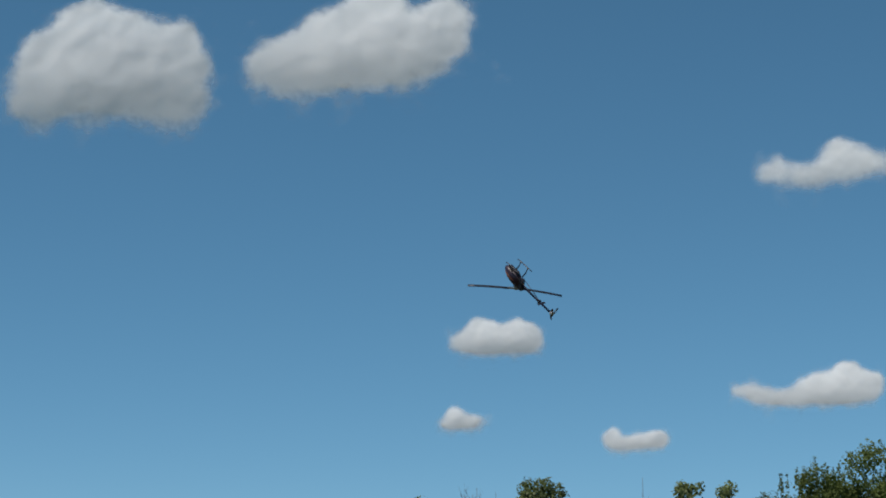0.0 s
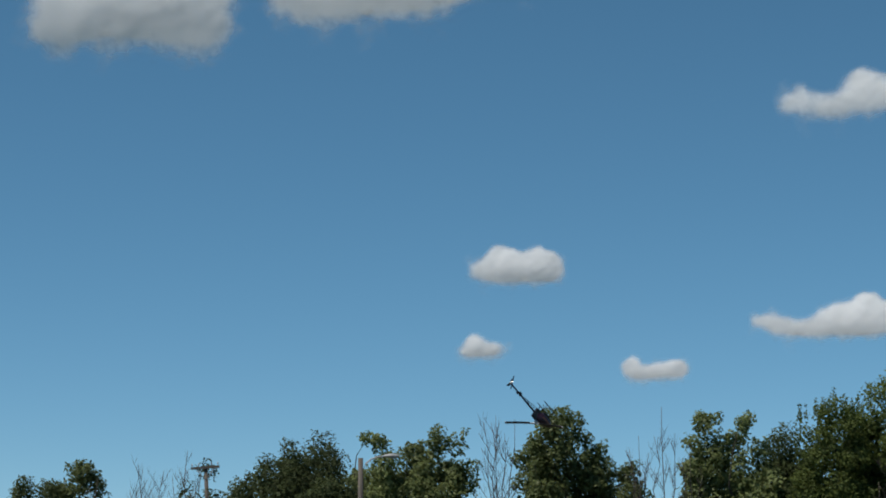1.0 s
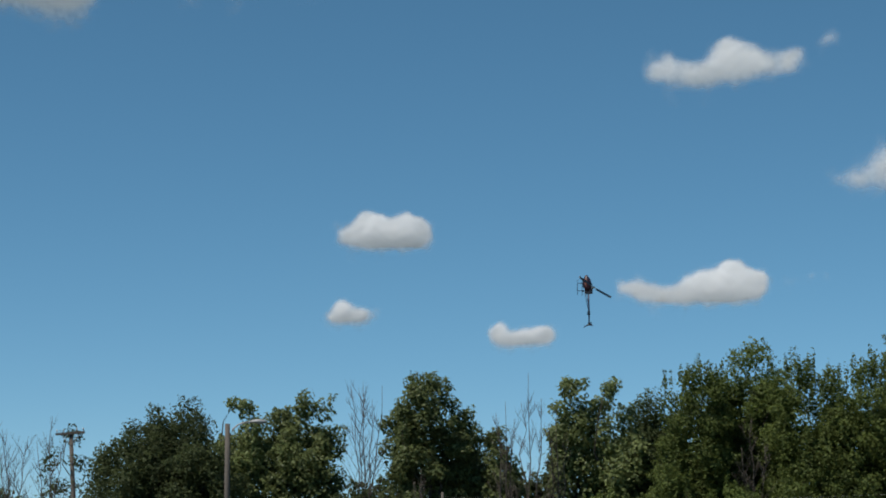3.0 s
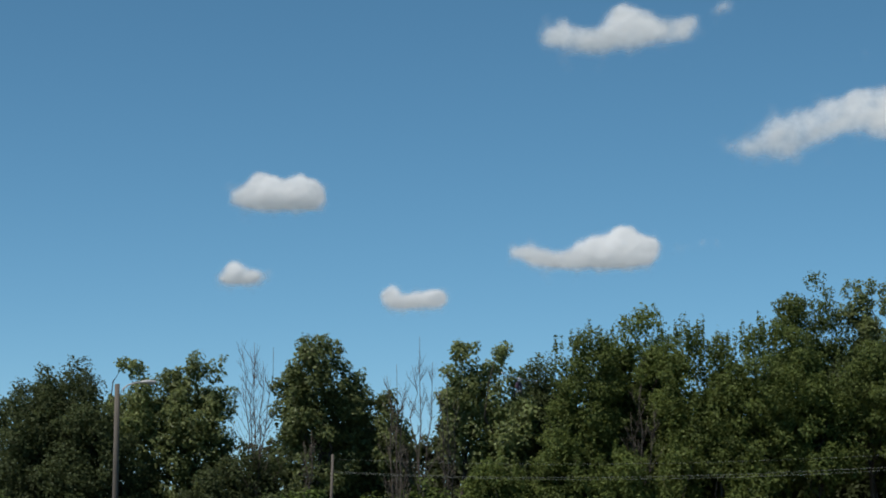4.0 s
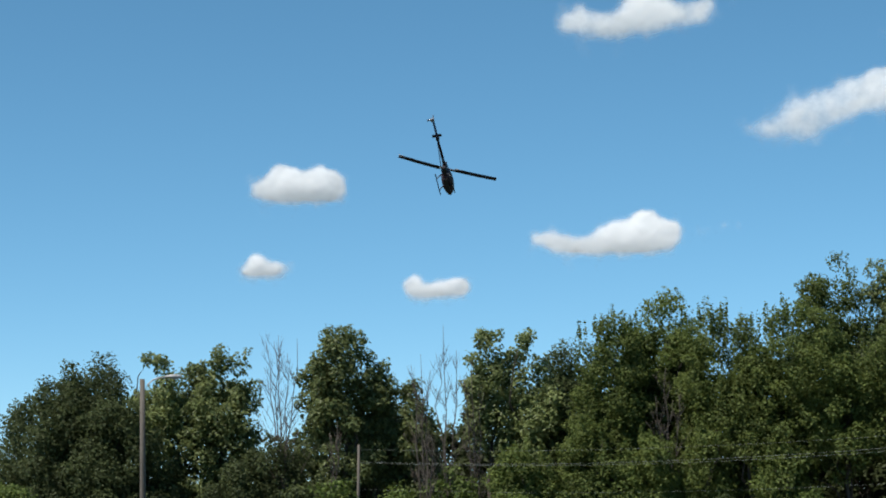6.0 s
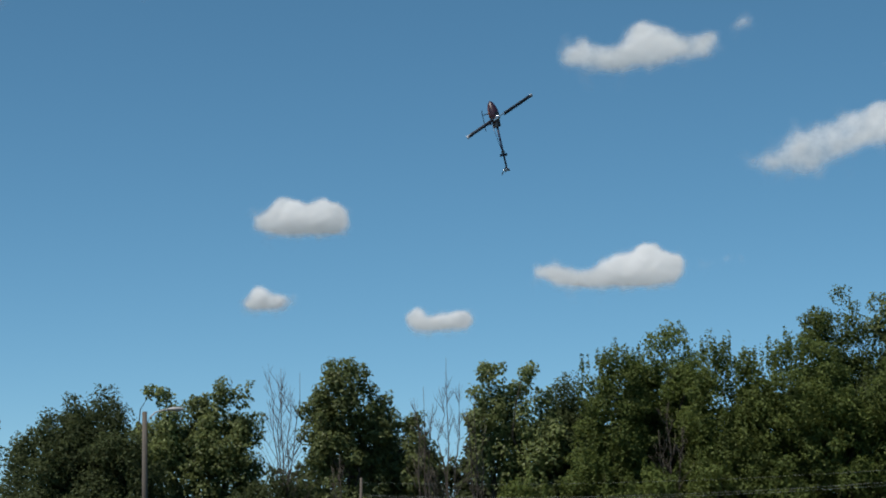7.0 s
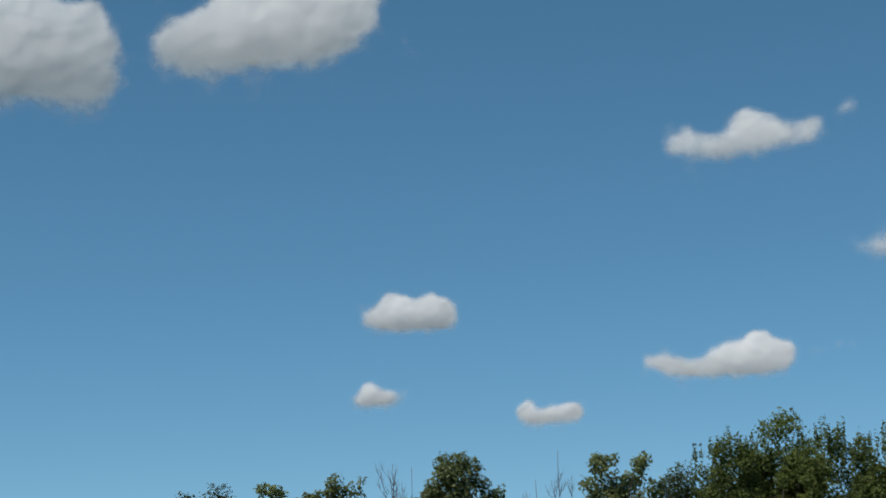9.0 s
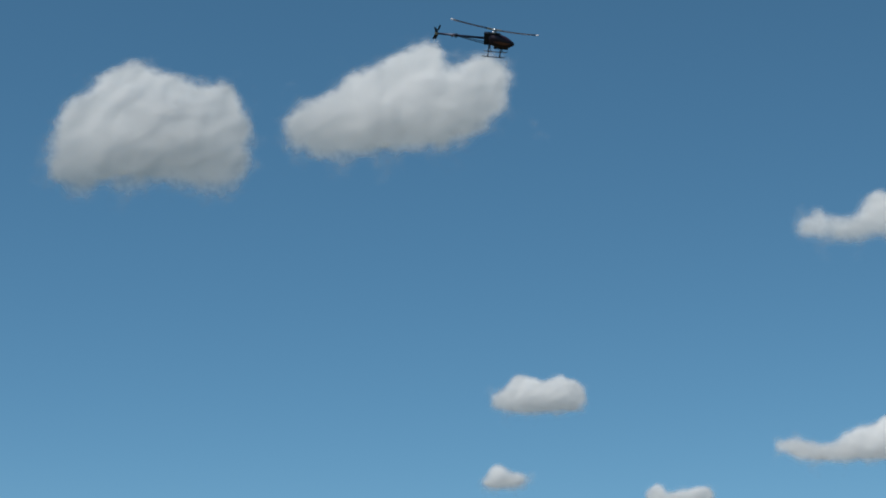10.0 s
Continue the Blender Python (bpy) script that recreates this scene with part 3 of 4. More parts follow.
# ---- poles, wires, sign ----
def build_street_lamp():
    x, y = -15.5, 85.0
    z = ground_height(x, y)
    lamp = thing("street_lamp", pose(x, y, z), "weathered wooden pole with a curved arm and street light", "street lamp")
    h = 8.08 - z
    part("pole", tube(bmesh.new(), [(0, 0, -0.3), (0, 0, 2), (0.01, 0, 5), (0.0, 0, h)], [0.135, 0.125, 0.11, 0.095], 14), POLE, lamp)
    part("meter_box", box(bmesh.new(), (-0.2, -0.24, 0.5), (0.02, -0.1, 0.85), 0.015), POLE, lamp, "small dull brown box")
    arm = [(0.1, 0, h - 0.45), (0.22, 0, h - 0.2), (0.42, 0, h - 0.04), (0.7, 0, h + 0.04), (0.95, 0, h + 0.06)]
    part("arm", tube(bmesh.new(), arm, [0.03] * 5, 8), DULL, lamp, "curved dull metal arm")
    bm = bmesh.new()
    bmesh.ops.create_icosphere(bm, subdivisions=3, radius=1.0)
    for v in bm.verts:
        v.co = Vector((1.2 + 0.34 * v.co.x, 0.13 * v.co.y * (1.0 - 0.3 * v.co.x), h + 0.06 + (0.10 if v.co.z > 0 else 0.06) * v.co.z))
    head = part("lamp_head", bm, DULL, lamp, "grey flattened cobra-head lamp")
    bm = bmesh.new()
    bmesh.ops.create_icosphere(bm, subdivisions=2, radius=1.0)
    for v in bm.verts:
        v.co = Vector((1.28 + 0.18 * v.co.x, 0.09 * v.co.y, h + 0.015 + 0.05 * v.co.z))
    part("lens", bm, BOARD, head)


def build_utility_pole(x, y, top, lean, arms, label, r=0.12):
    z = ground_height(x, y)
    pole = thing("utility_pole", pose(x, y, z, 0, lean, 0), label, "utility pole")
    h = top - z
    part("pole", tube(bmesh.new(), [(0, 0, -0.4), (0, 0, h * 0.5), (0, 0, h)], [r * 1.2, r, r * 0.8], 12), POLE, pole)
    for k in range(arms):
        zz = h - 0.12 - 0.5 * k
        part("crossarm", box(bmesh.new(), (-0.78, -0.18, zz), (0.78, -0.07, zz + 0.12), 0.01), POLE, pole)
        for s in (-1, 1):
            part("brace", tube(bmesh.new(), [(s * 0.5, -0.13, zz), (0, -0.1, zz - 0.6)], [0.018, 0.018], 6), GALV, pole)
        for q in (-0.7, -0.35, 0.35, 0.7):
            part("insulator", tube(bmesh.new(), [(q, -0.12, zz + 0.12), (q, -0.12, zz + 0.2), (q, -0.12, zz + 0.22), (q, -0.12, zz + 0.3)], [0.02, 0.02, 0.045, 0.03], 8), GALV, pole)
    return pole


def build_wire(a, b, sag, r, label):
    pts = []
    for i in range(41):
        t = i / 40
        p = Vector(a).lerp(Vector(b), t)
        pts.append(p - Vector((0, 0, 4 * sag * t * (1 - t))))
    tagged(part("overhead_wire", tube(bmesh.new(), pts, [0.75 * r] * 41, 6), WIRE), label, "wire", "overhead wires before the wood")


def build_sign():
    x, y = -7.38, 94.0
    z = ground_height(x, y)
    sign = thing("sign", pose(x, y, z, 0, 0, 4), "blank pale board on two thin posts in the grass", "sign")
    h = 1.95 - z
    board = part("board", box(bmesh.new(), (-0.29, -0.02, h - 0.46), (0.29, 0.02, h), 0.01), BOARD, sign)
    for zz in (h - 0.4, h - 0.08):
        part("batten", box(bmesh.new(), (-0.27, 0.02, zz), (0.27, 0.05, zz + 0.04), 0.004), GALV, board)
    for s in (-1, 1):
        part("post", tube(bmesh.new(), [(s * 0.2 + (0.03 if s < 0 else 0.0), 0.045, -0.2), (s * 0.22, 0.045, h - 0.02)], [0.028, 0.028], 8), GALV, sign)


def build_guy():
    z = ground_height(-17.75, 94)
    guy = thing("guy_wire", pose(-17.75, 94, z), "slanting steel stay in a yellow plastic guard", "guy wire")
    part("guard", tube(bmesh.new(), [(0, 0, 0.03), (-0.3, 0, 0.4), (-0.62, 0, 0.83), (-1.0, 0, 1.34)], [0.022, 0.022, 0.022, 0.020], 8), YELLOW, guy)
    part("anchor", tube(bmesh.new(), [(0.12, 0, -0.15), (0, 0, 0.05)], [0.02, 0.02], 6), GALV, guy)
    part("cable", tube(bmesh.new(), [(-0.97, 0, 1.3), (-2.6, 0, 3.5)], [0.003, 0.003], 5), WIRE, guy)


# ---- clouds ----
def cloud_bmesh(lobes, grow, seed, puffs):
    """Overlapping billows with smaller puffs on their upper sides, cut off nearly flat below."""
    rng = np.random.default_rng(seed)
    bm = bmesh.new()
    base = min(dz - rz for _, dz, _, rz in lobes) - grow

    def ball(c, r, sub):
        got = bmesh.ops.create_icosphere(bm, subdivisions=sub, radius=1.0)["verts"]
        for v in got:
            v.co = Vector((c[0] + r[0] * v.co.x, c[1] + r[1] * v.co.y, c[2] + r[2] * v.co.z))

    for dx, dz, rx, rz in lobes:
        ry, dy = 0.5 * (rx + rz), rng.uniform(-0.25, 0.25) * rx
        g = max(grow, -0.45 * rz)
        ball((dx, dy, dz), (rx + g, ry + g, rz + g), 3)
        for _ in range(puffs):
            a, e = rng.uniform(0, 2 * math.pi), rng.uniform(-0.15, 1.4)
            d = (math.cos(a) * math.cos(e), math.sin(a) * math.cos(e), math.sin(e))
            s = rng.uniform(0.16, 0.34) * min(rx, rz) * 1.2 + g * 0.6
            ball((dx + d[0] * rx * 0.86, dy + d[1] * ry * 0.86, dz + d[2] * rz * 0.86), (s * 1.15, s, s * 0.9), 2)
    for v in bm.verts:
        low = base + 2
        if v.co.z < low:
            v.co.z = low + (v.co.z - low) * 0.25
    return bm


def settle(ob):
    """Turns an object's modifiers into its mesh."""
    mat = ob.data.materials[0]
    me = bpy.data.meshes.new_from_object(ob.evaluated_get(bpy.context.evaluated_depsgraph_get()))
    ob.modifiers.clear()
    ob.data = me
    if not me.materials:
        me.materials.append(mat)


def blurred(a, r):
    """A smooth average over r cells, both ways."""
    w = np.exp(-0.5 * (np.arange(-int(3 * r) - 1, int(3 * r) + 2) / r) ** 2)
    w /= w.sum()
    for axis in (0, 1):
        a = np.apply_along_axis(lambda row: np.convolve(row, w, "same"), axis, a)
    return a


def veil_mesh(u, w, y, reach, cell, centre, strength):
    """The soft near side of a cloud: it bellies out over the billows and thins away past their girth."""
    pad = 7 * reach
    x0, z0 = u.min() - pad, w.min() - pad
    nx, nz = int((u.max() + pad - x0) / cell) + 1, int((w.max() + pad - z0) / cell) + 1
    spot = (((u - x0) / cell).astype(int), ((w - z0) / cell).astype(int))
    near = np.zeros((nx, nz))
    np.minimum.at(near, spot, y)
    full = np.zeros((nx, nz))
    np.add.at(full, spot, 1.0)
    body = (blurred((full > 0).astype(float), 1.2) > 0.3).astype(float)
    torn, puff = np.zeros((nx, nz)), np.zeros((nx, nz))
    for i in range(nx):
        for k in range(nz):
            at = Vector((x0 + i * cell, centre[0], z0 + k * cell))
            torn[i, k] = noise.fractal(at / (3.2 * reach), 0.8, 2.0, 5)
            puff[i, k] = noise.fractal(at / (3.4 * reach), 0.9, 2.0, 3)
    rise = np.clip((np.arange(nz) * cell - pad) / (nz * cell - 2 * pad), 0, 1)
    ragged = (blurred(body, 0.55 * reach / cell) > 0.45 + 0.34 * torn).astype(float)
    crisp, soft = blurred(ragged, 0.8 * reach / cell), blurred(ragged, 1.5 * reach / cell)
    amount = np.clip(crisp * rise + soft * (1 - rise), 0, 1)
    filled = blurred(near, 1.0) / (blurred((full > 0).astype(float), 1.0) + 0.02) * body
    away = 0.06 * blurred(filled, max(2.0 * reach / cell, 2.0)) + 0.03 * blurred(filled, 1.3 * reach / cell)
    lean = np.cumsum(0.0 + 0.34 * rise) * cell
    away = away + (lean - lean.mean())[None, :] + 0.20 * reach * blurred(puff, 1.2) * (0.2 + 1.0 * rise)[None, :]     # the tops lean back
    d, h = math.hypot(centre[0], centre[1]), centre[2]
    keep = amount > 0.004
    number, verts, faces = -np.ones((nx, nz), int), [], []
    for i, k in zip(*np.nonzero(keep)):
        number[i, k] = len(verts)
        a, b, s = x0 + (i + 0.5) * cell, z0 + (k + 0.5) * cell, away[i, k]
        verts.append((a * (1 + s / d), s, b + (b + h) * s / d))
    for i, k in zip(*np.nonzero(keep[:-1, :-1] & keep[1:, :-1] & keep[1:, 1:] & keep[:-1, 1:])):
        faces.append((number[i, k], number[i + 1, k], number[i + 1, k + 1], number[i, k + 1]))
    me = bpy.data.meshes.new("mist")
    me.from_pydata(verts, [], [tuple(int(q) for q in f) for f in faces])
    me.shade_smooth()
    at = me.attributes.new("droplets", "FLOAT", "POINT")
    at.data.foreach_set("value", (amount[keep] * strength).astype(np.float32))
    return me


def build_cloud(label, centre, yaw, lobes, seed, thick=1.0):
    rng = np.random.default_rng(seed)
    size = max(rz for _, _, _, rz in lobes)
    far = Vector(centre).length / 2000
    cloud = thing("cloud", pose(*centre, 0, 0, yaw), label, "cloud", "fair-weather clouds")
    edge = min(max(size * 0.18, 2.4 * far), 5.0 * far)
    d, h = math.hypot(centre[0], centre[1]), centre[2]
    if "wisp" in label:
        spread = []
        for dx, dz, rx, rz in lobes:
            spread.append(np.array([dx, dz]) + rng.normal(0, 0.45, (160, 2)) * np.array([rx, rz]))
        u, w = np.concatenate(spread).T
        part_mesh("mist", veil_mesh(u, w, 0 * u, 4.0 * far, 0.9 * far, centre, 0.36), CLOUD_RIM[far > 1.5], cloud)
        return
    ob = part("billow", cloud_bmesh(lobes, -0.75 * edge, seed, 5), CLOUD_CORE, cloud)
    re = ob.modifiers.new("remesh", "REMESH")
    re.mode, re.voxel_size, re.use_smooth_shade = "VOXEL", size * 0.055, True
    sm = ob.modifiers.new("soften", "SMOOTH")
    sm.factor, sm.iterations = 0.5, 22
    for scale, strength in ((0.8, 0.5), (0.36, 0.11), (0.15, 0.012)):
        tex = bpy.data.textures.new("billows", "CLOUDS")
        tex.noise_scale, tex.noise_depth = size * scale, 2
        dp = ob.modifiers.new("swell", "DISPLACE")
        dp.texture, dp.strength, dp.mid_level, dp.texture_coords = tex, size * strength, 0.5, "LOCAL"
    sm = ob.modifiers.new("settle", "SMOOTH")
    sm.factor, sm.iterations = 0.5, 5
    settle(ob)
    co = np.empty(len(ob.data.vertices) * 3)
    ob.data.vertices.foreach_get("co", co)
    x, y, z = co.reshape(-1, 3).T
    k = 1 / (1 + y / d)
    veil = veil_mesh(x * k, (z + h) * k - h, y, 1.5 * edge, max(0.35 * edge, 0.035 * size), centre, thick)
    part_mesh("mist", veil, CLOUD_RIM[far > 1.5], cloud)
    if thick < 0.9:
        bpy.data.objects.remove(ob)
        return
    ob.data.transform(Matrix.Translation((0, -0.72 * y.min(), 0)) @ Matrix.Diagonal((0.82, 0.62, 0.74, 1)))


CLOUD_CORE = cloud_material("cloud_depth", True)
CLOUD_RIM = [cloud_material("cloud_haze", False, c) for c in (0.05, 0.028)]
CLOUDS = [
    ("large grey-white cumulus cloud with a flat grey base", (-539, 1845, 555), 16.3,
     [(-20, 27, 38, 30), (-52, -5, 38, 33), (13, 15, 36, 28), (55, 26, 17, 23), (48, -3, 38, 33), (13, -6, 41, 30), (-61, -38, 38, 19), (-12, -27, 51, 24), (48, -32, 36, 21), (-30, 43, 19, 14)]),
    ("large bright cumulus cloud, sloping and lit from above", (-315, 1890, 574), 9.5,
     [(7, 32, 28, 24), (62, 20, 24, 25), (31, -1, 51, 30), (-39, 6, 30, 29), (-85, -20, 33, 24), (-45, -23, 46, 23), (1, -18, 41, 23), (69, 4, 18, 18)]),
    ("small faint wisp of white cloud", (-202, 1913, 549), 6.0,
     [(6, -6, 15, 11), (-6, 7, 11, 9)]),
    ("small flat-based white cumulus cloud with two humps", (-426, 3927, 631), 6.2,
     [(-31, 11, 36, 28), (35, 8, 39, 27), (4, 8, 32, 23), (-61, -5, 30, 20), (-0, -6, 76, 19), (57, -8, 25, 16)]),
    ("tiny flat-based white cumulus cloud, one hump", (-506, 3938, 488), 7.3,
     [(-7, 7, 20, 18), (23, 1, 26, 13), (-20, -3, 20, 10), (5, -5, 43, 8)]),
    ("tiny white cumulus cloud with two rounded puffs", (-200, 3970, 449), 2.9,
     [(-33, 4, 20, 19), (14, 1, 22, 15), (44, 2, 27, 16), (-2, -8, 44, 8)]),
    ("long low white cumulus cloud with a bright dome", (115, 3963, 529), -1.7,
     [(-110, 2, 28, 15), (-37, -8, 61, 14), (19, 5, 46, 22), (65, 17, 43, 30), (105, 6, 25, 24), (39, -14, 86, 13), (-1, -3, 41, 14), (-77, -4, 35, 11)]),
    ("small faint wisp of white cloud", (298, 3952, 545), -4.3,
     [(23, 1, 13, 9), (-23, -1, 16, 8)]),
    ("long white cumulus cloud rising to a bright tower", (454, 3110, 601), -8.3,
     [(-128, -36, 38, 13), (-88, -20, 37, 27), (-52, -8, 26, 32), (-24, 6, 22, 24), (12, 12, 34, 30), (44, 28, 34, 26), (80, 12, 38, 31), (106, 0, 21, 22), (72, -12, 34, 14)]),
    ("flat ragged white cumulus cloud with pointed ends", (132, 3112, 734), -2.4,
     [(-81, -6, 32, 11), (-35, -7, 49, 18), (22, 9, 37, 29), (69, -2, 45, 15), (105, 11, 20, 12), (-11, -14, 65, 15), (-70, 9, 11, 13)]),
    ("small faint wisp of white cloud", (289, 3093, 769), -5.3,
     [(-6, -4, 18, 14), (8, 6, 12, 10)]),
]


THIN = {8: 0.64, 9: 0.78}       # clouds that the sky shows through


# ---- helicopter ----
def lathe(bm, rows, sides=20):
    """A body along x from rows of (x, half width, top, bottom)."""
    rings = []
    for x, w, hi, lo in rows:
        ring = []
        for k in range(sides):
            a = 2 * math.pi * k / sides
            c, s = math.cos(a), math.sin(a)
            ring.append(bm.verts.new((x, w * math.copysign(abs(c) ** 0.85, c), (hi + lo) / 2 + (hi - lo) / 2 * math.copysign(abs(s) ** 0.85, s))))
        rings.append(ring)
    for a, b in zip(rings, rings[1:]):
        for k in range(sides):
            f = bm.faces.new((a[k], a[(k + 1) % sides], b[(k + 1) % sides], b[k]))
            f.smooth = True
    bm.faces.new(rings[0][::-1])
    bm.faces.new(rings[-1])
    bmesh.ops.recalc_face_normals(bm, faces=bm.faces)
    return bm


def build_helicopter():
    canopy = material("maroon_gelcoat", (0.012, 0.008, 0.018), (0.046, 0.014, 0.028), 5, 0.4, gloss=0.5)
    flash = material("orange_gelcoat", (0.16, 0.05, 0.035), (0.24, 0.09, 0.05), 6, 0.4, gloss=0.5)
    carbon = material("carbon_fibre", (0.012, 0.012, 0.018), (0.028, 0.028, 0.038), 30, 0.4)
    metal = material("machined_aluminium", (0.5, 0.5, 0.52), (0.68, 0.68, 0.7), 20, 0.3, 0.9)
    blue = material("blue_anodised_boom", (0.014, 0.016, 0.04), (0.03, 0.035, 0.075), 20, 0.35, 0.3)
    white = material("white_blade_paint", (0.40, 0.40, 0.42), (0.52, 0.52, 0.54), 20, 0.5)
    heli = thing("model_helicopter", pose(0, 0, 0), "dark maroon radio-controlled model helicopter flying aerobatics", "model helicopter")

    body = [(0.34, 0.004, -0.232, -0.240), (0.32, 0.030, -0.20, -0.265), (0.265, 0.062, -0.16, -0.29), (0.19, 0.085, -0.115, -0.305),
            (0.10, 0.092, -0.085, -0.305), (0.02, 0.085, -0.07, -0.295), (-0.06, 0.06, -0.08, -0.27), (-0.10, 0.035, -0.11, -0.23)]
    shell = part("canopy", lathe(bmesh.new(), body), canopy, heli, "glossy maroon teardrop canopy")
    for s in (-1, 1):
        bm = bmesh.new()
        rows = []
        for i in range(9):
            u = i / 8
            x = 0.28 - 0.28 * u
            w = np.interp(x, [-0.06, 0.02, 0.10, 0.19, 0.265, 0.32], [0.06, 0.085, 0.092, 0.085, 0.062, 0.03]) + 0.002
            zc, hh = -0.215 + 0.03 * u, 0.004 + 0.022 * math.sin(math.pi * u)
            rows.append([bm.verts.new((x, s * w * 0.99, zc + hh)), bm.verts.new((x, s * (w + 0.003), zc)), bm.verts.new((x, s * w * 0.99, zc - hh))])
        for a, b in zip(rows, rows[1:]):
            for k in range(2):
                bm.faces.new((a[k], b[k], b[k + 1], a[k + 1]))
        part("side_flash", bm, flash, shell, "orange side stripe")
    part("frame", box(bmesh.new(), (-0.17, -0.035, -0.27), (0.10, 0.035, -0.06), 0.008), carbon, heli, "black carbon side frames")
    part("battery_tray", box(bmesh.new(), (0.0, -0.03, -0.33), (0.24, 0.03, -0.285), 0.006), carbon, heli)
    part("mast", tube(bmesh.new(), [(0, 0, -0.08), (0, 0, 0.03)], [0.009, 0.009], 10), metal, heli, "bright steel rotor mast")
    part("swashplate", tube(bmesh.new(), [(0, 0, -0.055), (0, 0, -0.05), (0, 0, -0.035), (0, 0, -0.03)], [0.03, 0.045, 0.045, 0.03], 16), metal, heli)
    part("tail_boom", tube(bmesh.new(), [(-0.12, 0, -0.165), (-0.55, 0, -0.16), (-0.97, 0, -0.155)], [0.020, 0.018, 0.017], 12), blue, heli)
    for s in (-1, 1):
        part("boom_brace", tube(bmesh.new(), [(-0.1, s * 0.045, -0.26), (-0.62, s * 0.012, -0.165)], [0.006, 0.006], 6), carbon, heli)
    part("brace_clamp", box(bmesh.new(), (-0.66, -0.026, -0.19), (-0.62, 0.026, -0.135), 0.004), carbon, heli)
    part("stabiliser", box(bmesh.new(), (-0.72, -0.075, -0.166), (-0.67, 0.075, -0.158), 0.003), carbon, heli, "small horizontal tail plane")
    bm = bmesh.new()
    side = [(-0.94, -0.18), (-0.96, -0.09), (-1.0, -0.04), (-1.015, -0.05), (-0.995, -0.15), (-1.01, -0.25), (-0.985, -0.26)]
    a = [bm.verts.new((x, -0.004, z)) for x, z in side]
    b = [bm.verts.new((x, 0.004, z)) for x, z in side]
    bm.faces.new(a)
    bm.faces.new(b[::-1])
    for i in range(len(side)):
        j = (i + 1) % len(side)
        bm.faces.new((a[j], a[i], b[i], b[j]))
    part("tail_fin", bm, carbon, heli, "swept black vertical fin")
    part("tail_gearbox", box(bmesh.new(), (-1.0, -0.02, -0.18), (-0.95, 0.035, -0.13), 0.006), metal, heli)
    tail = part("tail_rotor", tube(bmesh.new(), [(-0.98, 0.03, -0.155), (-0.98, 0.075, -0.155)], [0.012, 0.014], 10), metal, heli)
    for s in (-1, 1):
        bm = box(bmesh.new(), (-0.993, 0.062, -0.155), (-0.967, 0.067, -0.155 + 0.145), 0.002)
        if s < 0:
            bmesh.ops.rotate(bm, cent=(-0.98, 0.065, -0.155), matrix=Matrix.Rotation(math.pi, 3, "Y"), verts=bm.verts)
        bmesh.ops.rotate(bm, cent=(-0.98, 0.065, -0.155), matrix=Matrix.Rotation(radians(25), 3, "Y"), verts=bm.verts)
        part("tail_blade", bm, carbon, tail)
    for s in (-1, 1):
        part("skid", tube(bmesh.new(), [(0.21, s * 0.115, -0.42), (0.18, s * 0.115, -0.437), (0.0, s * 0.115, -0.44), (-0.15, s * 0.115, -0.44), (-0.18, s * 0.115, -0.435)], [0.008] * 5, 8), carbon, heli)
        for x in (0.12, -0.08):
            part("strut", tube(bmesh.new(), [(x, s * 0.03, -0.28), (x, s * 0.085, -0.34), (x, s * 0.115, -0.435)], [0.012, 0.010, 0.010], 8), carbon, heli)
    rotor = part("rotor", tube(bmesh.new(), [(0, 0, -0.02), (0, 0, 0.0), (0, 0, 0.012), (0, 0, 0.02)], [0.022, 0.032, 0.032, 0.016], 14), metal, heli, "bright aluminium rotor head")
    for s in (-1, 1):
        part("blade_grip", box(bmesh.new(), (s * 0.02 if s > 0 else -0.13, -0.016, -0.012), (0.13 if s > 0 else -0.02, 0.016, 0.014), 0.004), metal, rotor)
        part("blade", blade_bmesh(s, 0.115, 0.79), carbon, rotor, "slender black carbon rotor blade")
        part("blade_tip", blade_bmesh(s, 0.745, 0.792, True), white, rotor, "white painted blade tip")
    return heli, rotor


def blade_bmesh(s, r0, r1, skin=False):
    """A stretch of rotor blade with an aerofoil section, coned slightly upwards."""
    bm = bmesh.new()
    section = [(0.020, 0.0), (0.014, 0.0038), (0.0, 0.0045), (-0.02, 0.0028), (-0.040, 0.0004), (-0.020, -0.002), (0.0, -0.0035), (0.014, -0.003)]
    if skin:
        section = [(y * 1.02, 0.0006 + (z + 0.0012 if k < 5 else 0.5 * z + 0.003)) for k, (y, z) in enumerate(section)]
    rings = []
    for i in range(6):
        r = r0 + (r1 - r0) * i / 5
        lift = 0.045 * (r / 0.79) ** 2
        rings.append([bm.verts.new((s * r, s * y, z + lift)) for y, z in section])
    for a, b in zip(rings, rings[1:]):
        for k in range(8):
            f = bm.faces.new((a[k], a[(k + 1) % 8], b[(k + 1) % 8], b[k]))
            f.smooth = True
    bm.faces.new(rings[0])
    bm.faces.new(rings[-1][::-1])
    bmesh.ops.recalc_face_normals(bm, faces=bm.faces)
    return bm


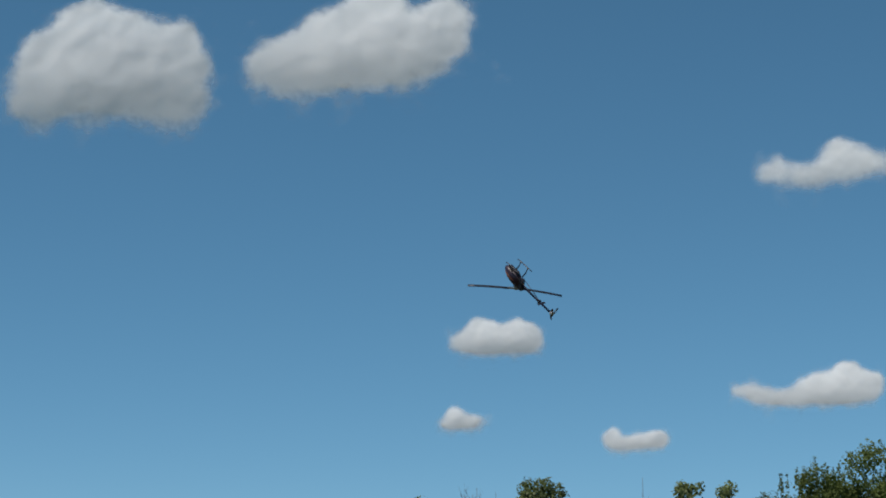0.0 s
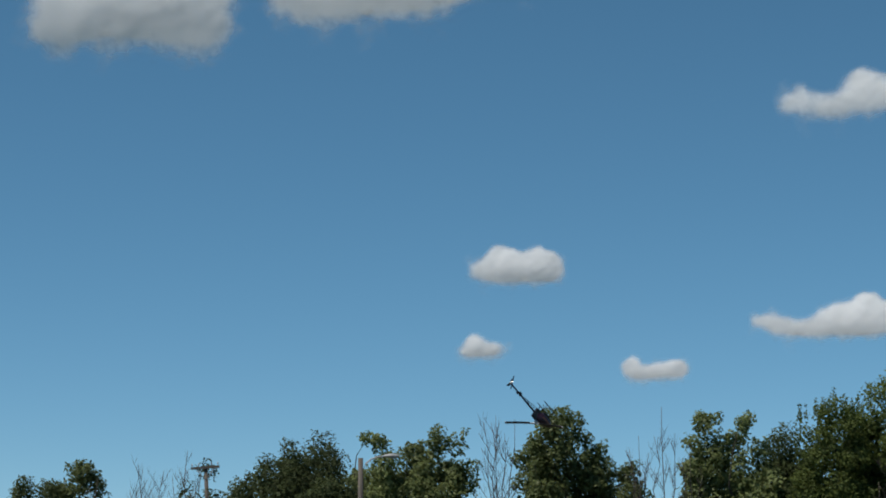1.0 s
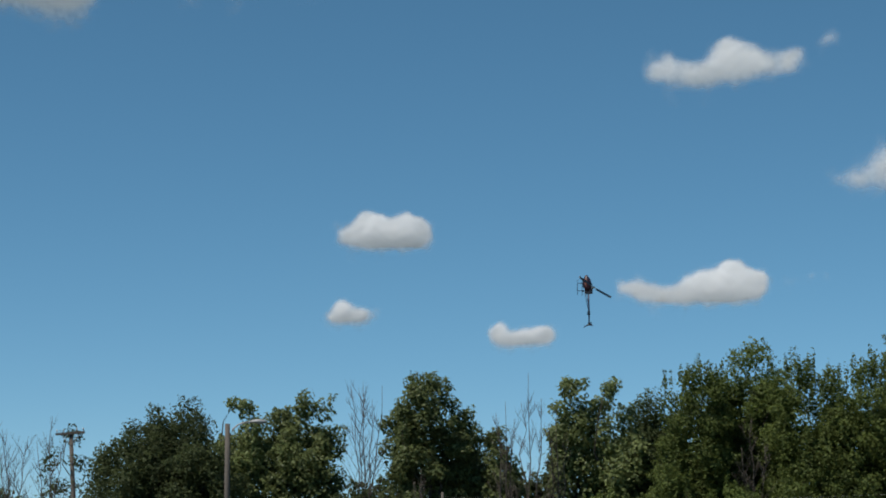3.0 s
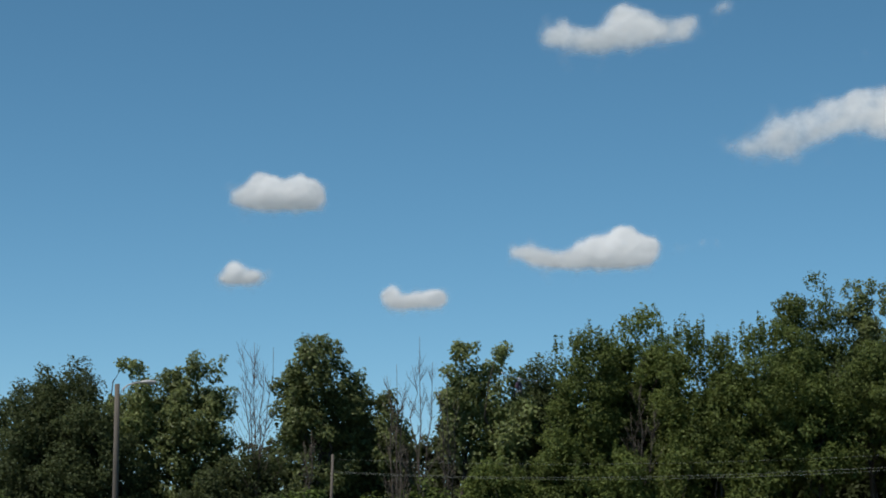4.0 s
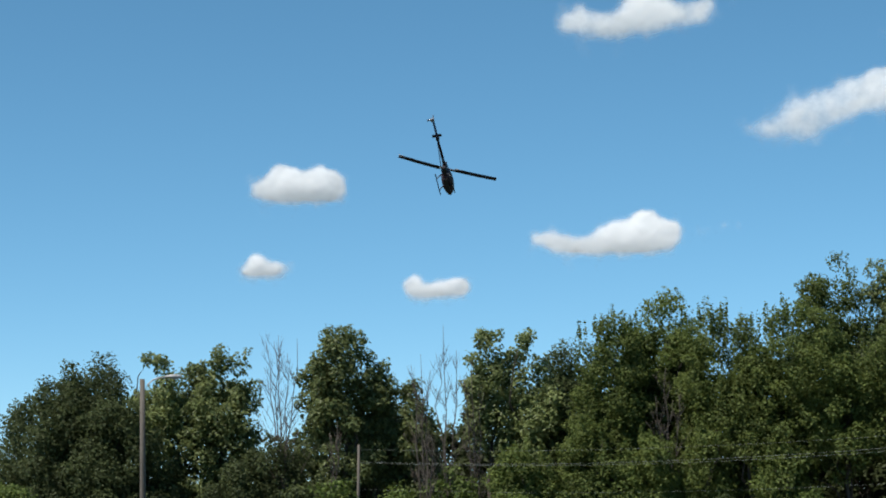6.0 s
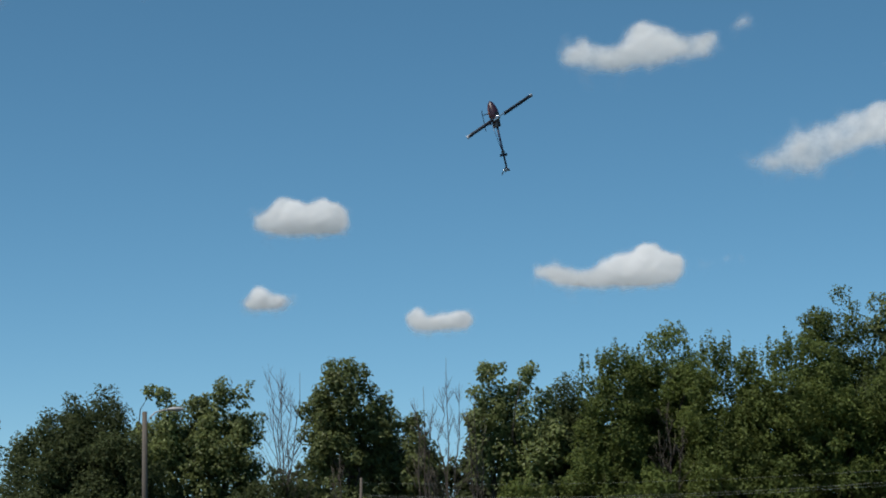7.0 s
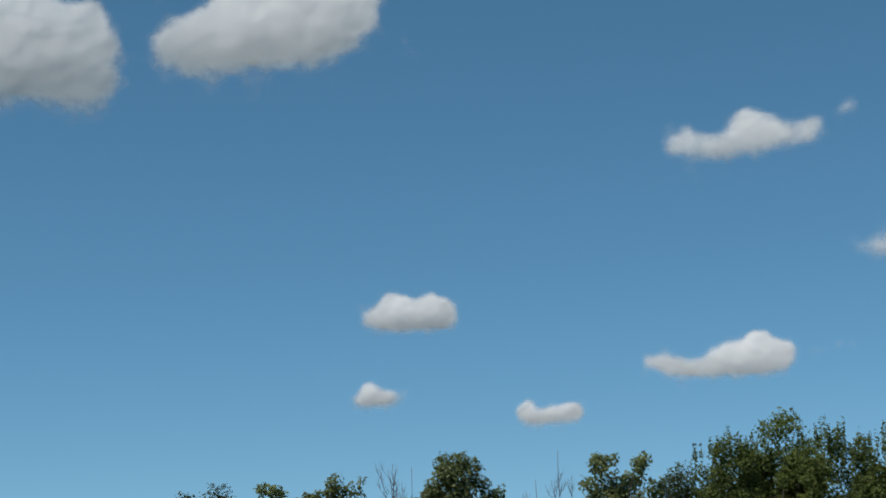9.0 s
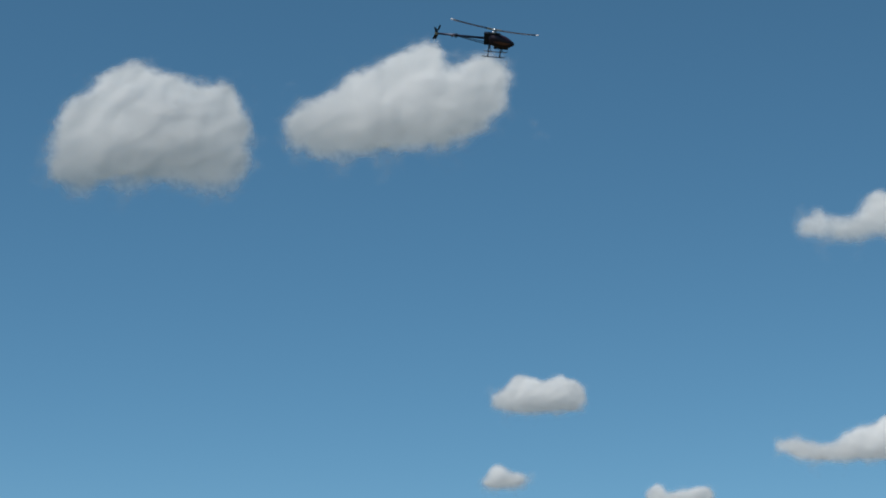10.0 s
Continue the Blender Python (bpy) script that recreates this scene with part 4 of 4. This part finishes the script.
FLIGHT = [
    (0, -3.66, 36.21, 8.38, 155.4, -40.9, 143.9),
    (0.1, -3.77, 36.73, 8.25, 152.2, -8, -179.6),
    (0.2, -3.91, 37.26, 8.06, 178.3, 15.9, 178.5),
    (0.3, -4.05, 37.78, 7.9, -161.6, 44, 159.3),
    (0.4, -4.28, 38.31, 7.65, -147.9, 26.8, 96.4),
    (0.5, -4.52, 39.39, 7.01, -162, 25.5, 59.2),
    (0.6, -4.65, 40.47, 6.33, -177.2, 25.6, 20),
    (0.7, -4.7, 41.51, 6.02, -178.5, 19.6, 40.3),
    (0.8, -4.71, 42.55, 5.74, 170.5, 37.8, 31.7),
    (0.9, -4.68, 43.57, 5.63, 174, 38.7, 47.5),
    (1, -4.57, 44.59, 5.7, 177.9, 43.3, 43.3),
    (1.1, -4.25, 46.09, 6.13, 158.5, 58.3, 23.7),
    (1.2, -3.72, 47.63, 6.34, 150.4, 68.4, 32.7),
    (1.3, -3.19, 49.18, 6.34, -147.7, 80.2, 80.7),
    (1.4, -2.86, 50.71, 6.28, -104.5, 75.1, 149.3),
    (1.5, -3.05, 51.75, 5.87, -104.1, 67, 147.2),
    (1.6, -2.9, 52.75, 5.99, -103.7, 64.7, 151.9),
    (1.7, -2.86, 53.74, 6.12, -63.5, 69, 179.8),
    (1.8, -3.05, 54.71, 6.44, -5.7, 59, -127.3),
    (1.9, -3.06, 55.19, 6.69, -8, 42.9, -135),
    (2, -2.97, 55.7, 6.67, -5.3, 18, -117.3),
    (2.1, -3.16, 56.16, 7, 0.3, -8, -112.5),
    (2.2, -3.18, 56.65, 7.14, -12.7, -24, -111.4),
    (2.5, -2.57, 57.04, 8.47, 7.5, -58.9, -120.1),
    (2.75, -1.8, 57.46, 9.42, -45.2, -80.1, -118.9),
    (3, -0.89, 57.97, 9.51, -133.9, -87.2, -78.1),
    (3.3, 0.07, 58.52, 9.19, 23.4, -84.2, 91.9),
    (3.4, 0.16, 58.58, 8.75, 22.4, -86, 90.9),
    (3.5, 0.29, 58.63, 8.3, 21.8, -87.1, 89.9),
    (3.6, 0.33, 58.17, 7.89, 19.3, -84.1, 92),
    (3.7, 0.35, 57.71, 7.45, 28.4, -74.1, 82.1),
    (3.8, 0.33, 56.76, 6.86, 8.6, -45, 92.7),
    (3.9, 0.17, 55.8, 6.39, 4.7, -19.6, 92.4),
    (4.2, -0.4, 52.88, 5.24, 0, -10, 91.5),
    (4.4, -0.55, 50.38, 4.87, 0.1, -6.6, 90.9),
    (4.5, -0.5, 48.95, 3.96, -0.1, -6.4, 93.5),
    (4.7, -0.67, 46.45, 3.41, -5.4, 3, 90.4),
    (4.9, -0.87, 43.95, 3.43, -0.3, 18.9, 87.3),
    (5, -0.94, 42.43, 3.62, -0.9, 14.7, 87.4),
    (5.2, -1.17, 39.92, 3.91, 2.1, 17.5, 87.5),
    (5.3, -1.25, 38.92, 4.08, -0.6, 26.4, 86.2),
    (5.4, -1.36, 37.37, 4.38, -6.4, 51.7, 79.9),
    (5.5, -1.43, 35.82, 5.04, -56.8, 78.2, 30.6),
    (5.6, -1.6, 34.22, 5.82, -50.3, 78.5, 34.7),
    (5.7, -1.68, 33.13, 6.39, -53.3, 76.4, 32),
    (6.1, -1.36, 35.46, 7.78, 0.4, 37.5, 82.6),
    (6.45, -1.1, 39.39, 8.6, 15.4, -1.9, 101.5),
    (6.8, -0.81, 42.88, 9.01, 7, -31.5, 122),
    (6.9, -0.85, 41.27, 9.43, -9.5, -55.1, 132.7),
    (7, -0.77, 40.15, 9.99, -94.4, -77.2, -151.3),
    (7.1, -0.74, 40.02, 10.6, -69.2, -80.3, -161.9),
    (7.2, -0.75, 39.9, 11.11, -107.4, -80.2, -115.4),
    (7.3, -0.82, 39.76, 11.65, -157.4, -81.1, -79.3),
    (7.4, -1, 39.65, 12.15, -164.5, -80.7, -72),
    (7.5, -1.25, 40.01, 12.7, 179.7, -79.6, -59.4),
    (7.6, -1.89, 39.86, 13.09, -167.9, -80.3, -71.7),
    (7.8, -2.83, 39.59, 13.81, 177.5, -79.1, -59.4),
    (8.3, -3.36, 38.59, 15.12, 121.8, -56.6, 0.1),
    (8.8, -3.14, 37.3, 15.8, 59.3, -22.8, 7.2),
    (9.3, -3.38, 35.79, 15.48, 35.5, -2.7, -0.2),
    (9.6, -3.84, 35.39, 14.99, 17.1, 6.3, -0.4),
    (9.8, -4.18, 34.81, 14.44, 5.4, 9, 0.9),
    (9.9, -4.26, 34.78, 13.89, 38.5, 10, 1.5),
    (10, -4.39, 34.8, 13.47, 39.2, 8.8, 1.6),
]
PHASES = [
    (0, 125), (0.1, 142), (0.2, 26), (0.3, 179), (0.4, 174), (0.5, 149), (0.6, 145), (0.7, 41), (0.8, 83), (0.9, 157), 
    (1, 78), (1.1, 176), (1.2, 96), (1.3, 18), (1.4, 64), (1.5, 68), (1.6, 33), (1.7, 170), (1.8, 151), (1.9, 158), 
    (2, 31), (2.1, 117), (2.2, 135), (2.5, 99), (2.75, 85), (3, 75), (3.3, 57), (3.4, 75), (3.5, 77), (3.6, 52), 
    (3.7, 1), (3.8, 139), (3.9, 57), (4.2, 164), (4.4, 0), (4.5, 178), (4.7, 162), (4.9, 59), (5, 112), (5.2, 61), 
    (5.3, 76), (5.4, 77), (5.5, 28), (5.6, 134), (5.7, 46), (6.1, 79), (6.45, 147), (6.8, 29), (6.9, 70), (7, 112), 
    (7.1, 145), (7.2, 6), (7.3, 54), (7.4, 123), (7.5, 26), (7.6, 109), (7.8, 151), (8.3, 122), (8.8, 20), (9.3, 166), 
    (9.6, 94), (9.8, 110), (9.9, 84), (10, 166),
]


def motions():
    """The helicopter's flight, and its rotor turning on it."""
    walk(helicopter, [(t, pose(x, y, z, rx, ry, rz)) for t, x, y, z, rx, ry, rz in FLIGHT])
    rows, turn = [(0.0, pose(0, 0, 0, 0, 0, PHASES[0][1]))], PHASES[0][1]
    for (t0, _), (t1, phase) in zip(PHASES, PHASES[1:]):
        steps = max(round((t1 - t0) * 30), 1)
        gain = (phase - turn) % 180
        while gain / steps < 35:
            gain += 180
        if gain / steps > 88:
            gain -= 180
        for k in range(1, steps + 1):
            rows.append((t0 + (t1 - t0) * k / steps, pose(0, 0, 0, 0, 0, turn + gain * k / steps)))
        turn += gain
    walk(rotor, rows)


build_ground()
for i, (style, x, y, top, w, low) in enumerate(TREES):
    build_tree(style, x, y, top, w, low, 100 + i, TREE_LABEL[style])
for i, row in enumerate(DEAD):
    build_dead(*row, 300 + i)
for i, (style, x, y, top, w) in enumerate(SHRUBS):
    build_tree(style, x, y, top, w, ground_height(x, y) + 0.12, 400 + i, SHRUB_LABEL[style], "shrub", "shrub", "shrubs before the wood", 0.7, 0.05)
build_tree("bright", -9.05, 92, 4.55, 1.3, 0.95, 501, "young green tree standing in the mown grass", "sapling", "young tree", "young trees in the field", 2.6, 0.06)
build_tree("dark", 7.3, 92, 3.45, 0.85, 0.95, 502, "young dark green tree with a bare thin stem", "sapling", "young tree", "young trees in the field", 2.4, 0.06)
build_street_lamp()
build_utility_pole(-28.7, 115, 10.0, -3.5, 1, "tall wooden utility pole with one crossarm", 0.13)
build_utility_pole(-9.07, 105.6, 6.27, 1.4, 0, "short weathered wooden utility pole among the trees", 0.075)
build_utility_pole(27.0, 84.5, 6.6, 0, 0, "weathered wooden utility pole that carries the wires")
for a, b, sag, r in (((-8.95, 105.6, 5.46), (27, 84.5, 6.02), 0.8, 0.0065), ((-8.95, 105.7, 5.42), (27, 84.6, 5.84), 0.8, 0.0055),
                     ((-8.95, 105.6, 6.05), (27, 84.5, 6.32), 0.7, 0.004), ((-9.0, 105.6, 4.18), (27, 84.5, 4.25), 0.65, 0.0032)):
    build_wire(a, b, sag, r, "thin grey sagging overhead wire")
build_sign()
build_guy()
for i, (label, centre, yaw, lobes) in enumerate(CLOUDS):
    build_cloud(label, centre, yaw, lobes, 700 + i, THIN.get(i, 1.0))
helicopter, rotor = build_helicopter()
motions()
